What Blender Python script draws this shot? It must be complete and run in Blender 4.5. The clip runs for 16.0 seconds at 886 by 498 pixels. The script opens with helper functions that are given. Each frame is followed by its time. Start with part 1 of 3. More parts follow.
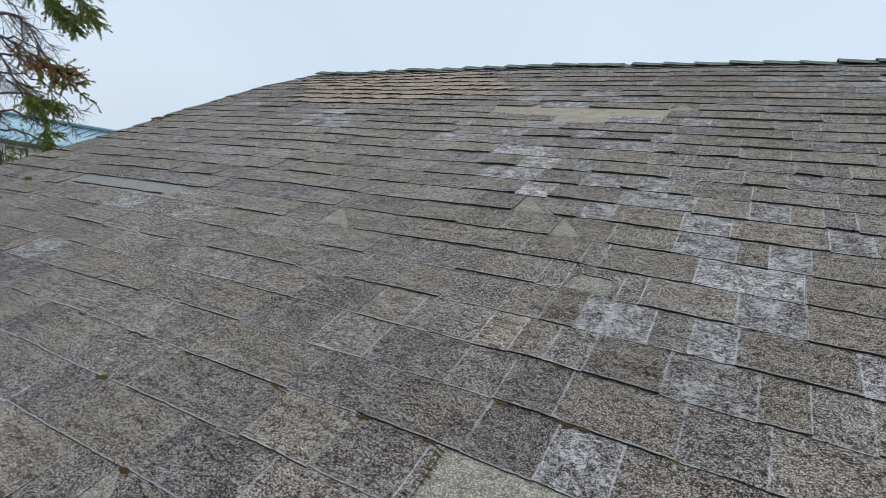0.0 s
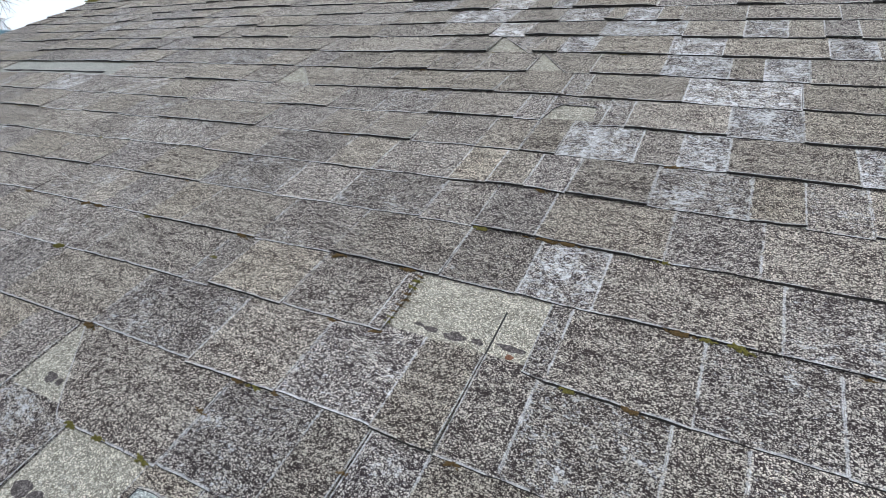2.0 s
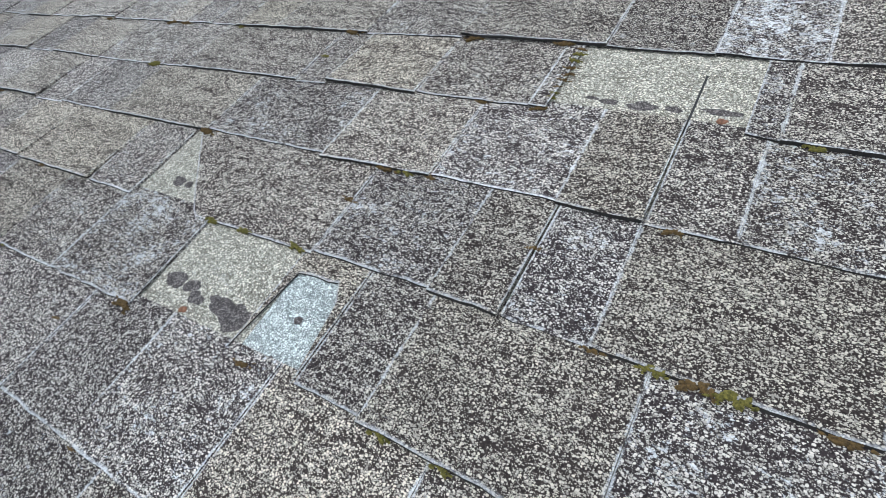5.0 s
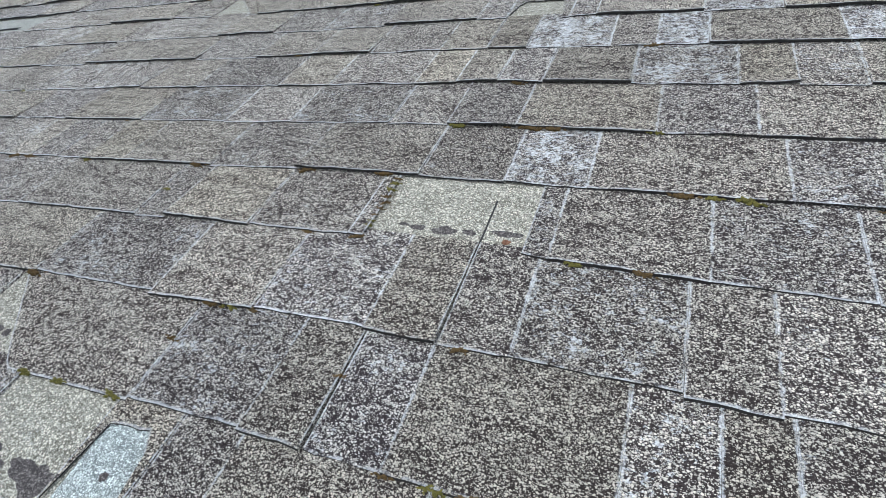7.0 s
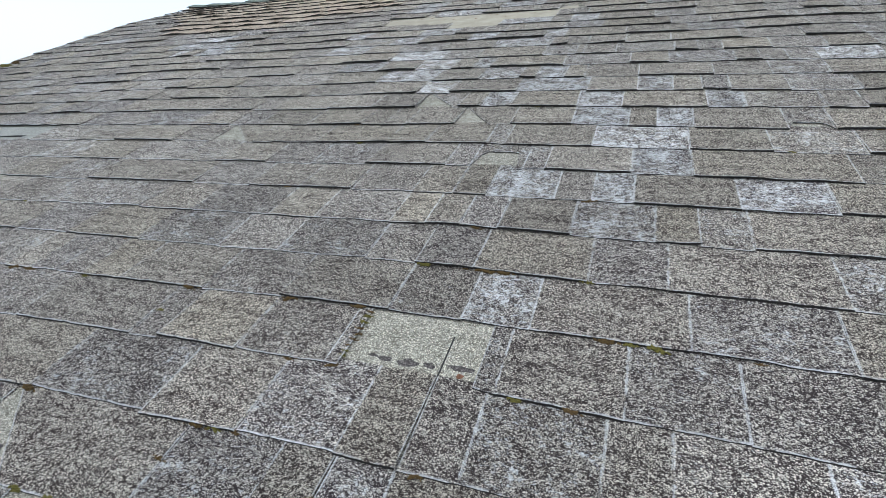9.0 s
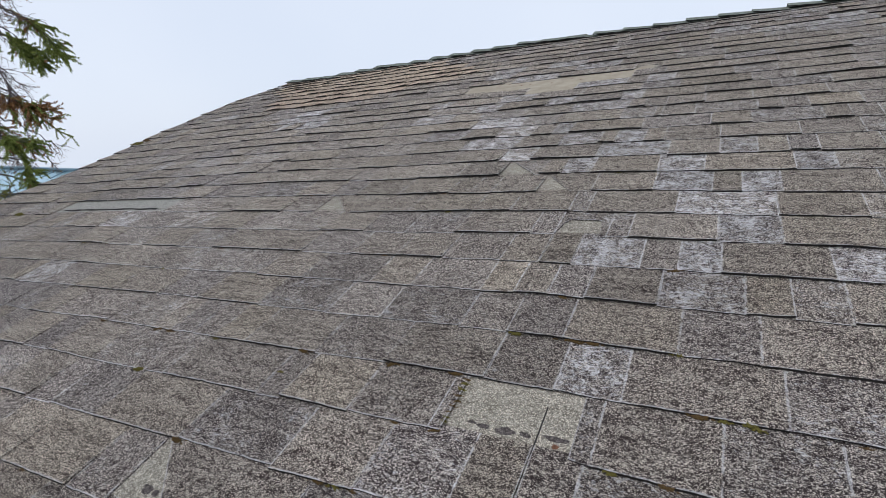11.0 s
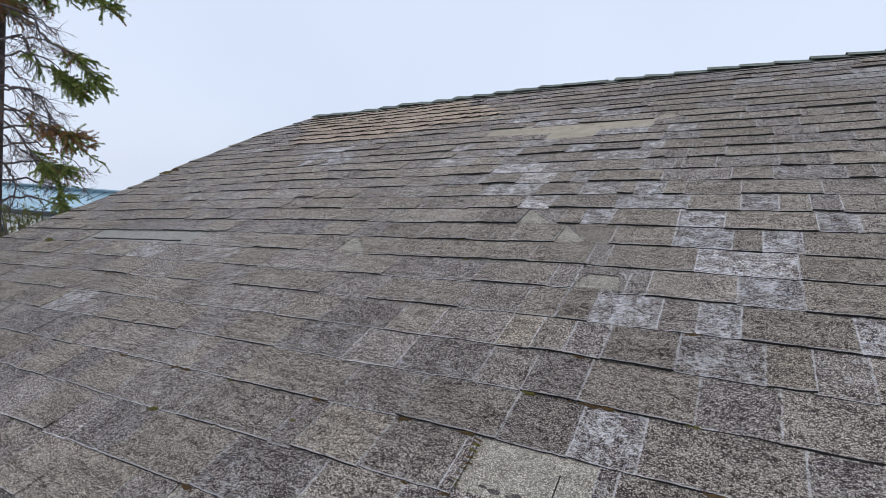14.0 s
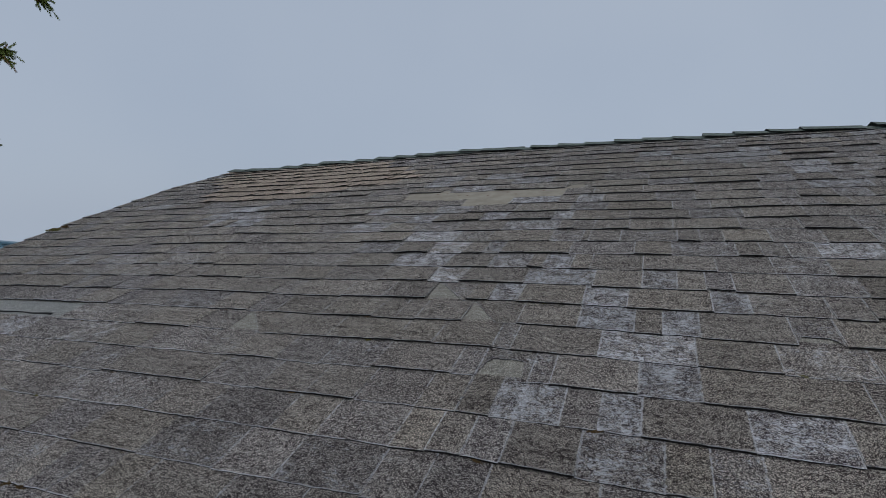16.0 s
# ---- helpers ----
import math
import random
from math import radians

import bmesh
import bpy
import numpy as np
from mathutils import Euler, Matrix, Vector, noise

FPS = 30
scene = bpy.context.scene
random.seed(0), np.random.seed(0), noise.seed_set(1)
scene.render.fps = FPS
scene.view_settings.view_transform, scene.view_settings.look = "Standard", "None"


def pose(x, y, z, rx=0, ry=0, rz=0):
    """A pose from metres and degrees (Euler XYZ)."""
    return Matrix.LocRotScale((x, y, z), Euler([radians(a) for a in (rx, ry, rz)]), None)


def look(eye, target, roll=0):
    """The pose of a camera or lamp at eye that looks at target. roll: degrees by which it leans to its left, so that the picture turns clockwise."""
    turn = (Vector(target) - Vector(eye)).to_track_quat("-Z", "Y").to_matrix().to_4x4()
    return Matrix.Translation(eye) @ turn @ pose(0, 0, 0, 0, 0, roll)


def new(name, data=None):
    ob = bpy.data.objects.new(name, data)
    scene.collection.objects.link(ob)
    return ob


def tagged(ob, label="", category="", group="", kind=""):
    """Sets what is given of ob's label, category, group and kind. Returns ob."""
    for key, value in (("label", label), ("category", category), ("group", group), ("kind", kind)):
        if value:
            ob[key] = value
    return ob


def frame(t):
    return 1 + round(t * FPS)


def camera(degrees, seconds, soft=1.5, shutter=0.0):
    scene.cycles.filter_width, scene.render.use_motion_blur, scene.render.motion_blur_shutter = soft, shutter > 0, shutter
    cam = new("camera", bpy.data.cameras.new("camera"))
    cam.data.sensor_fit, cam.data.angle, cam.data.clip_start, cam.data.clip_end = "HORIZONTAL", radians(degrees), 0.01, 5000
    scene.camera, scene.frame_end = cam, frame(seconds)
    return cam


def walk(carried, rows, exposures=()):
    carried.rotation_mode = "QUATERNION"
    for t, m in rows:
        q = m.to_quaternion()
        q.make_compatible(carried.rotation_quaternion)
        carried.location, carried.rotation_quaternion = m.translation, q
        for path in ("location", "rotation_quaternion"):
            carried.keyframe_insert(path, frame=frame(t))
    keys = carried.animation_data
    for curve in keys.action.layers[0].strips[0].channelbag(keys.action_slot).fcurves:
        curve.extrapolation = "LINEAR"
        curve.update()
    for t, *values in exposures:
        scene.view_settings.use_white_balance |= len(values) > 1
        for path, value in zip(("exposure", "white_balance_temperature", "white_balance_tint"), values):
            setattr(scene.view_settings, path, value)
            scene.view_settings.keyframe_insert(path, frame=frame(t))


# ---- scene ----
cam = camera(81.3, 16.0, soft=0.35)
PITCH = 18.43                     # roof pitch in degrees
ROOF = pose(0, 0, 2.80, PITCH, 0, 0)   # roof sheet: x along the courses, y up the slope, z out of it
PATH = [
    (0, (0.355, -0.343, 0.669), (-0.625, 1.126, -0.27), -6.6),
    (0.5, (0.363, -0.305, 0.694), (-0.696, 1.125, -0.219), -9.1),
    (1, (0.361, -0.315, 0.634), (-0.691, 1.055, -0.374), -10.7),
    (1.5, (0.357, -0.338, 0.579), (-0.621, 0.982, -0.561), -11.3),
    (2, (0.364, -0.345, 0.524), (-0.503, 0.936, -0.744), -11.1),
    (2.5, (0.374, -0.328, 0.486), (-0.369, 0.929, -0.881), -9.9),
    (3, (0.372, -0.321, 0.45), (-0.256, 0.901, -1.003), -8.2),
    (3.5, (0.321, -0.367, 0.397), (-0.377, 0.733, -1.121), -11.8),
    (4, (0.231, -0.411, 0.38), (-0.661, 0.509, -1.155), -19.8),
    (4.2, (0.217, -0.418, 0.376), (-0.733, 0.444, -1.158), -22.5),
    (6.3, (0.292, -0.444, 0.417), (-0.664, 0.543, -1.037), -19.5),
    (6.5, (0.306, -0.419, 0.418), (-0.591, 0.653, -1.012), -17.7),
    (7, (0.336, -0.377, 0.421), (-0.401, 0.858, -0.969), -14.9),
    (7.5, (0.367, -0.372, 0.439), (-0.217, 0.973, -0.921), -12.5),
    (8, (0.386, -0.37, 0.472), (-0.132, 1.067, -0.819), -9.6),
    (8.5, (0.389, -0.382, 0.508), (-0.162, 1.106, -0.71), -8.1),
    (9, (0.379, -0.412, 0.544), (-0.288, 1.087, -0.6), -8.6),
    (9.5, (0.362, -0.454, 0.589), (-0.478, 1.013, -0.48), -11.1),
    (10, (0.372, -0.463, 0.616), (-0.57, 1.006, -0.362), -13.7),
    (10.2, (0.378, -0.456, 0.63), (-0.562, 1.034, -0.318), -14.2),
    (12.3, (0.366, -0.461, 0.632), (-0.589, 1.013, -0.324), -11.1),
    (12.5, (0.365, -0.463, 0.644), (-0.602, 1.009, -0.304), -11.1),
    (13, (0.363, -0.464, 0.657), (-0.628, 1.013, -0.258), -11.3),
    (13.5, (0.367, -0.463, 0.663), (-0.637, 1.026, -0.218), -11.5),
    (14, (0.375, -0.441, 0.677), (-0.625, 1.077, -0.157), -11.7),
    (14.5, (0.371, -0.402, 0.706), (-0.624, 1.155, -0.058), -11.7),
    (15, (0.384, -0.355, 0.734), (-0.596, 1.254, 0.062), -12.2),
    (15.5, (0.403, -0.333, 0.739), (-0.494, 1.332, 0.088), -11.1),
    (16, (0.408, -0.315, 0.704), (-0.362, 1.395, 0.008), -8.1),
]
walk(cam, [(t, ROOF @ look(eye, target, roll)) for t, eye, target, roll in PATH],
     [(0.0, 0.05, 6100, 6), (0.5, 0.08, 6200, 10), (1.0, 0.27, 6350, 14), (1.5, 0.48, 6400, 14), (2.0, 0.66, 6150, 7), (3.0, 0.80, 6030, 6), (3.5, 0.92, 5990, 5),
      (4.0, 0.88, 5950, 4), (6.5, 0.88, 5930, 4), (8.0, 0.72, 5930, 4), (9.0, 0.63, 5970, 4), (9.5, 0.42, 6150, 2), (10.0, 0.14, 6350, 6), (12.5, 0.15, 6350, 13),
      (13.5, 0.12, 6200, 13), (14.5, -0.02, 6050, 12), (15.0, -0.38, 5950, 12), (15.5, -0.60, 5950, 10), (16.0, -0.78, 5950, 9)])

# ---- world and sun: overcast ----
world = bpy.data.worlds.new("overcast")
scene.world = world
world.use_nodes = True
wt = world.node_tree
wt.nodes.clear()


def wnode(kind, **values):
    n = wt.nodes.new(kind)
    for key, value in values.items():
        n.inputs[key].default_value = value
    return n


SUN_UP, SUN_TURN = radians(52), radians(200)
sky = wt.nodes.new("ShaderNodeTexSky")
sky.sky_type, sky.sun_disc, sky.sun_elevation, sky.sun_rotation = "NISHITA", False, SUN_UP, SUN_TURN
sky.air_density, sky.dust_density = 1.0, 3.0
sky_dim = wt.nodes.new("ShaderNodeVectorMath")
sky_dim.operation = "SCALE"
sky_dim.inputs["Scale"].default_value = 0.10
coords = wt.nodes.new("ShaderNodeTexCoord")
clouds = wnode("ShaderNodeTexNoise", Scale=1.6, Detail=4.0, Roughness=0.45)
cloud_ramp = wt.nodes.new("ShaderNodeValToRGB")
cloud_ramp.color_ramp.elements[0].position, cloud_ramp.color_ramp.elements[0].color = 0.3, (0.70, 0.775, 0.89, 1)
cloud_ramp.color_ramp.elements[1].position, cloud_ramp.color_ramp.elements[1].color = 0.72, (0.80, 0.86, 0.95, 1)
mixer = wt.nodes.new("ShaderNodeMix")
mixer.data_type = "RGBA"
mixer.inputs["Factor"].default_value = 0.85
back = wnode("ShaderNodeBackground", Strength=1.0)
world_out = wt.nodes.new("ShaderNodeOutputWorld")
wt.links.new(coords.outputs["Generated"], clouds.inputs["Vector"])
wt.links.new(clouds.outputs["Fac"], cloud_ramp.inputs["Fac"])
wt.links.new(sky.outputs["Color"], sky_dim.inputs[0])
wt.links.new(sky_dim.outputs["Vector"], mixer.inputs["A"])
wt.links.new(cloud_ramp.outputs["Color"], mixer.inputs["B"])
wt.links.new(mixer.outputs["Result"], back.inputs["Color"])
wt.links.new(back.outputs["Background"], world_out.inputs["Surface"])

sun = new("sun", bpy.data.lights.new("sun", "SUN"))
sun.data.energy, sun.data.angle, sun.data.color = 0.8, radians(25), (1.0, 0.96, 0.9)
sun.matrix_world = look((0, 0, 30), (30 * math.cos(SUN_UP) * math.sin(SUN_TURN) * -1, 30 * math.cos(SUN_UP) * math.cos(SUN_TURN) * -1, 30 - 30 * math.sin(SUN_UP)))


# ---- materials ----
class Nodes:
    """Short names for building a node material."""

    def __init__(self, name):
        self.m = bpy.data.materials.new(name)
        self.m.use_nodes = True
        self.t = self.m.node_tree
        self.bsdf = self.t.nodes["Principled BSDF"]
        self.pos = self.t.nodes.new("ShaderNodeNewGeometry").outputs["Position"]

    def link(self, a, b):
        if hasattr(a, "is_output"):
            self.t.links.new(a, b)
        else:
            b.default_value = a

    def math(self, op, a, b=0.0, c=0.0, clamp=False):
        n = self.t.nodes.new("ShaderNodeMath")
        n.operation, n.use_clamp = op, clamp
        for i, v in enumerate((a, b, c)):
            self.link(v, n.inputs[i])
        return n.outputs[0]

    def ramp(self, v, lo, hi):
        n = self.t.nodes.new("ShaderNodeMapRange")
        n.interpolation_type = "SMOOTHSTEP"
        for key, value in (("Value", v), ("From Min", lo), ("From Max", hi)):
            self.link(value, n.inputs[key])
        return n.outputs[0]

    def scaled(self, v, x, y, z):
        n = self.t.nodes.new("ShaderNodeVectorMath")
        n.operation = "MULTIPLY"
        self.link(v, n.inputs[0])
        n.inputs[1].default_value = (x, y, z)
        return n.outputs[0]

    def noise(self, v, scale, detail=2.0, rough=0.5, bend=0.0):
        n = self.t.nodes.new("ShaderNodeTexNoise")
        self.link(v, n.inputs["Vector"])
        for key, value in (("Scale", scale), ("Detail", detail), ("Roughness", rough), ("Distortion", bend)):
            n.inputs[key].default_value = value
        return n.outputs["Fac"]

    def cells(self, v, scale, feature="F1"):
        n = self.t.nodes.new("ShaderNodeTexVoronoi")
        n.feature = feature
        self.link(v, n.inputs["Vector"])
        n.inputs["Scale"].default_value = scale
        return n

    def mix(self, f, a, b):
        n = self.t.nodes.new("ShaderNodeMix")
        n.data_type = "RGBA"
        self.link(f, n.inputs["Factor"])
        self.link(a if hasattr(a, "is_output") else (*a, 1), n.inputs["A"])
        self.link(b if hasattr(b, "is_output") else (*b, 1), n.inputs["B"])
        return n.outputs["Result"]

    def attribute(self, name):
        n = self.t.nodes.new("ShaderNodeAttribute")
        n.attribute_name = name
        return n

    def split(self, v):
        n = self.t.nodes.new("ShaderNodeSeparateXYZ")
        self.link(v, n.inputs[0])
        return n.outputs

    def bump(self, height, strength, distance):
        n = self.t.nodes.new("ShaderNodeBump")
        n.inputs["Strength"].default_value, n.inputs["Distance"].default_value = strength, distance
        self.link(height, n.inputs["Height"])
        self.link(n.outputs[0], self.bsdf.inputs["Normal"])

    def done(self, colour, rough=0.9, metal=0.0, rough_body=True):
        self.link(colour if hasattr(colour, "is_output") else (*colour, 1), self.bsdf.inputs["Base Color"])
        self.link(rough, self.bsdf.inputs["Roughness"])
        self.bsdf.inputs["Metallic"].default_value = metal
        self.bsdf.inputs["Diffuse Roughness"].default_value = 1.0 if rough_body else 0.0
        self.bsdf.inputs["Specular IOR Level"].default_value = 0.32
        return self.m


def roof_position(n):
    """The world position laid into the roof's own axes."""
    r = n.t.nodes.new("ShaderNodeVectorRotate")
    r.rotation_type = "X_AXIS"
    r.inputs["Angle"].default_value = -radians(PITCH)
    n.link(n.pos, r.inputs["Vector"])
    return r.outputs[0]


def shingle_material(name, cool, warm, pale_cool, pale_warm, share, crusted=1.0):
    """Mineral granules on asphalt: dark ground, single pale grains in streaks, and a thready lichen, by the tab's tone.
    """
    n = Nodes(name)
    p = roof_position(n)
    tone = n.split(n.attribute("tone").outputs["Vector"])     # lichen, warmth, brightness with grazing light painted in
    tab = n.split(n.attribute("tab").outputs["Vector"])       # metres from the left, right and bottom edge
    warp = n.t.nodes.new("ShaderNodeTexNoise")
    n.link(p, warp.inputs["Vector"])
    warp.inputs["Scale"].default_value, warp.inputs["Detail"].default_value = 420.0, 1.0
    bent = n.t.nodes.new("ShaderNodeVectorMath")
    bent.operation = "MULTIPLY_ADD"
    n.link(warp.outputs["Color"], bent.inputs[0])
    bent.inputs[1].default_value = (0.0016, 0.0011, 0.0)
    n.link(p, bent.inputs[2])
    q = bent.outputs[0]
    large = n.cells(n.scaled(q, 0.88, 1.12, 1.0), 450.0)
    grain = n.split(large.outputs["Color"])
    small = n.cells(n.scaled(q, 0.9, 1.1, 1.0), 900.0)
    fine = n.split(small.outputs["Color"])
    streak = n.noise(n.scaled(p, 6.0, 75.0, 5.0), 1.0, 4.0, 0.6)
    blotch = n.noise(p, 24.0, 4.0, 0.6)
    clump = n.noise(n.scaled(p, 0.8, 1.2, 1.0), 140.0, 4.0, 0.8)
    # share of pale grains
    dense = n.math("MULTIPLY", n.math("SUBTRACT", streak, 0.5), n.math("ADD", 0.35, n.math("MULTIPLY", tone[1], 0.75)))
    dense = n.math("ADD", dense, n.math("MULTIPLY", n.math("SUBTRACT", blotch, 0.5), 0.45))
    dense = n.math("ADD", dense, n.math("MULTIPLY", n.math("SUBTRACT", clump, 0.5), 0.9))
    for size, much in ((200.0, 0.42), (95.0, 0.16)):
        knot = n.split(n.cells(n.scaled(q, 0.75, 1.2, 1.0), size).outputs["Color"])
        dense = n.math("ADD", dense, n.math("MULTIPLY", n.math("SUBTRACT", knot[0], 0.5), much))
    dense = n.math("ADD", dense, n.math("ADD", share, n.math("MULTIPLY", tone[1], 0.13)))
    disc = n.ramp(large.outputs["Distance"], 0.56, 0.40)
    big = n.math("MULTIPLY", n.ramp(n.math("SUBTRACT", dense, grain[0]), -0.03, 0.03), disc)
    dot = n.ramp(small.outputs["Distance"], 0.60, 0.38)
    little = n.math("MULTIPLY", n.ramp(n.math("SUBTRACT", n.math("MULTIPLY", dense, 0.95), fine[0]), -0.03, 0.03), dot)
    shade = n.math("ADD", 0.30, n.math("ADD", n.math("MULTIPLY", fine[1], 0.85), n.math("MULTIPLY", clump, 0.7)))
    ground = n.mix(tone[1], cool, warm)
    dim = n.t.nodes.new("ShaderNodeVectorMath")
    dim.operation = "SCALE"
    n.link(ground, dim.inputs[0])
    n.link(shade, dim.inputs["Scale"])
    bright = n.mix(tone[1], pale_cool, pale_warm)
    half = tuple(0.38 * (a + b) / 2 for a, b in zip(pale_cool, pale_warm))
    colour = n.mix(little, dim.outputs[0], n.mix(fine[2], half, bright))
    colour = n.mix(big, colour, n.mix(n.math("POWER", grain[1], 1.6), bright, half))
    # lichen: fine pale threads that join into soft patches
    patch = n.noise(p, 24.0, 4.0, 0.6)
    spots = n.noise(n.scaled(p, 0.8, 1.2, 1.0), 105.0, 4.0, 0.75)
    thread = n.noise(n.scaled(q, 0.8, 1.2, 1.0), 300.0, 4.0, 0.75, 1.0)
    cover = n.math("ADD", n.math("MULTIPLY", tone[0], 0.40), n.math("MULTIPLY", n.math("SUBTRACT", patch, 0.5), 1.15))
    cover = n.math("ADD", cover, n.math("MULTIPLY", n.math("SUBTRACT", spots, 0.5), 1.8))
    crust = n.ramp(n.math("ADD", cover, n.math("MULTIPLY", n.math("SUBTRACT", thread, 0.5), 1.8)), 0.42, 0.66)
    crust = n.math("MULTIPLY", crust, n.math("MULTIPLY", n.ramp(tone[0], -0.05, 0.5), 0.95 * crusted))
    # lichen along the edges of the tab, frayed and broken
    wander = n.math("MULTIPLY", n.math("SUBTRACT", n.noise(p, 85.0, 4.0, 0.65), 0.45), 0.010)
    fray = n.math("ADD", wander, n.math("MULTIPLY", n.math("SUBTRACT", thread, 0.5), 0.012))
    broken = n.noise(p, 26.0, 4.0, 0.75)
    side = n.ramp(n.math("ADD", n.math("MINIMUM", tab[0], tab[1]), n.math("MULTIPLY", fray, 0.6)), 0.0025, 0.0005)
    side = n.math("MULTIPLY", side, n.ramp(n.math("ADD", broken, n.math("MULTIPLY", n.math("SUBTRACT", n.ramp(n.split(p)[0], -1.3, 0.0), 1.0), 0.14)), 0.37, 0.49))
    foot = n.ramp(n.math("ADD", tab[2], n.math("MULTIPLY", fray, 0.5)), 0.0040, 0.0012)
    foot = n.math("MULTIPLY", foot, n.math("MULTIPLY", n.ramp(n.math("ADD", broken, n.math("MULTIPLY", n.ramp(n.split(p)[0], 0.4, -0.6), 0.07)), 0.39, 0.53), n.math("SUBTRACT", 1.0, n.math("MULTIPLY", tone[1], 0.4))))
    edge = n.math("MULTIPLY", n.math("MAXIMUM", side, foot), n.math("MULTIPLY", n.ramp(fine[2], -0.5, 0.5), 0.95 * crusted))
    white = n.math("MAXIMUM", crust, edge)
    colour = n.mix(white, colour, n.mix(grain[2], (0.52, 0.51, 0.53), (0.91, 0.90, 0.90)))
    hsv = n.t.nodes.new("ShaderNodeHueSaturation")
    # the tab's brightness, with the painted grazing light, scales the colour
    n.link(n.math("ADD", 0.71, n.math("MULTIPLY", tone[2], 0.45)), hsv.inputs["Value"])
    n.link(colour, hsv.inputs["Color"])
    n.bump(n.math("ADD", n.math("MULTIPLY", disc, 0.5), n.math("ADD", n.math("MULTIPLY", big, 1.0), n.math("MULTIPLY", little, 0.5))), 0.8, 0.0016)
    m = n.done(hsv.outputs[0], 0.95)
    n.bsdf.inputs["Specular IOR Level"].default_value = 0.08
    return m


def plain(name, a, b, scale, rough=0.85, metal=0.0, relief=0.3, depth=0.002, stretch=(1, 1, 1)):
    """Two colours by noise at two scales, with a fine relief."""
    n = Nodes(name)
    p = n.scaled(n.pos, *stretch)
    big, small = n.noise(p, scale, 4.0, 0.6), n.noise(p, scale * 9, 3.0, 0.6)
    f = n.ramp(n.math("ADD", n.math("MULTIPLY", big, 0.6), n.math("MULTIPLY", small, 0.4)), 0.32, 0.68)
    n.bump(small, relief, depth)
    return n.done(n.mix(f, a, b), rough, metal)


WEATHERED = shingle_material("weathered_granules", (0.046, 0.036, 0.038), (0.056, 0.043, 0.037), (0.87, 0.80, 0.74), (0.91, 0.80, 0.65), 0.47)
FRESH = shingle_material("pale_granules", (0.16, 0.145, 0.12), (0.17, 0.15, 0.12), (0.83, 0.775, 0.67), (0.83, 0.765, 0.64), 0.64, 0.5)
TAN = shingle_material("tan_granules", (0.30, 0.235, 0.185), (0.32, 0.255, 0.195), (0.78, 0.65, 0.52), (0.78, 0.65, 0.51), 0.55, 0.25)
CAP = shingle_material("green_grey_granules", (0.17, 0.195, 0.17), (0.18, 0.20, 0.17), (0.52, 0.58, 0.52), (0.53, 0.57, 0.49), 0.38, 0.5)
BUTT = plain("asphalt_edge", (0.007, 0.006, 0.006), (0.024, 0.021, 0.02), 60, 0.95)
FELT = plain("brown_felt", (0.29, 0.25, 0.19), (0.42, 0.37, 0.29), 14, 0.95)
GRIT = shingle_material("dark_worn_granules", (0.10, 0.085, 0.083), (0.105, 0.088, 0.085), (0.40, 0.355, 0.33), (0.40, 0.355, 0.33), 0.42, 0.0)
BLUE_GRIT = shingle_material("bleached_granules", (0.19, 0.20, 0.195), (0.19, 0.20, 0.195), (0.79, 0.82, 0.79), (0.79, 0.82, 0.79), 0.64, 0.0)
GREY_GRIT = shingle_material("grey_underlayer", (0.27, 0.26, 0.235), (0.28, 0.27, 0.24), (0.72, 0.70, 0.64), (0.72, 0.70, 0.63), 0.62, 0.0)
TAR = plain("tar_spots", (0.02, 0.018, 0.018), (0.05, 0.045, 0.045), 80, 0.8)
MOSS = plain("moss", (0.045, 0.045, 0.010), (0.24, 0.20, 0.045), 420, 1.0, relief=0.9)
RUST_MOSS = plain("rusty_moss", (0.045, 0.028, 0.012), (0.19, 0.115, 0.04), 420, 1.0, relief=0.9)
NAIL = plain("rusty_nail", (0.10, 0.04, 0.02), (0.30, 0.15, 0.09), 300, 0.7, 0.3)
PAINT = plain("white_siding", (0.76, 0.76, 0.73), (0.84, 0.84, 0.81), 3, 0.7)
METAL_ROOF = plain("blue_metal_sheet", (0.36, 0.54, 0.62), (0.43, 0.61, 0.68), 1.5, 0.4, 0.1, 0.05)
SEAM = plain("dark_blue_rib", (0.10, 0.20, 0.26), (0.14, 0.25, 0.31), 3, 0.45, 0.1, 0.05)
DARK_TRIM = plain("dark_gutter", (0.012, 0.016, 0.02), (0.02, 0.026, 0.03), 8, 0.45)
GLASS = plain("dark_pane", (0.015, 0.018, 0.022), (0.03, 0.035, 0.04), 2, 0.08)
GRASS = plain("lawn", (0.035, 0.06, 0.015), (0.07, 0.10, 0.03), 4, 1.0)
BOARD = plain("grey_painted_board", (0.30, 0.30, 0.28), (0.38, 0.38, 0.36), 5, 0.8, stretch=(1, 1, 6))
BARK = plain("grey_brown_bark", (0.045, 0.034, 0.032), (0.17, 0.125, 0.115), 30, 0.95, relief=0.8, depth=0.006)
TWIG = plain("bare_twig", (0.09, 0.075, 0.077), (0.22, 0.185, 0.185), 40, 0.95)
NEEDLE = plain("green_needles", (0.10, 0.15, 0.03), (0.38, 0.43, 0.11), 9, 0.6)
BUSH_LEAF = plain("yellow_green_sprays", (0.10, 0.11, 0.03), (0.30, 0.28, 0.07), 12, 0.7)
DRY_NEEDLE = plain("dry_brown_needles", (0.22, 0.115, 0.045), (0.48, 0.27, 0.125), 12, 0.8)


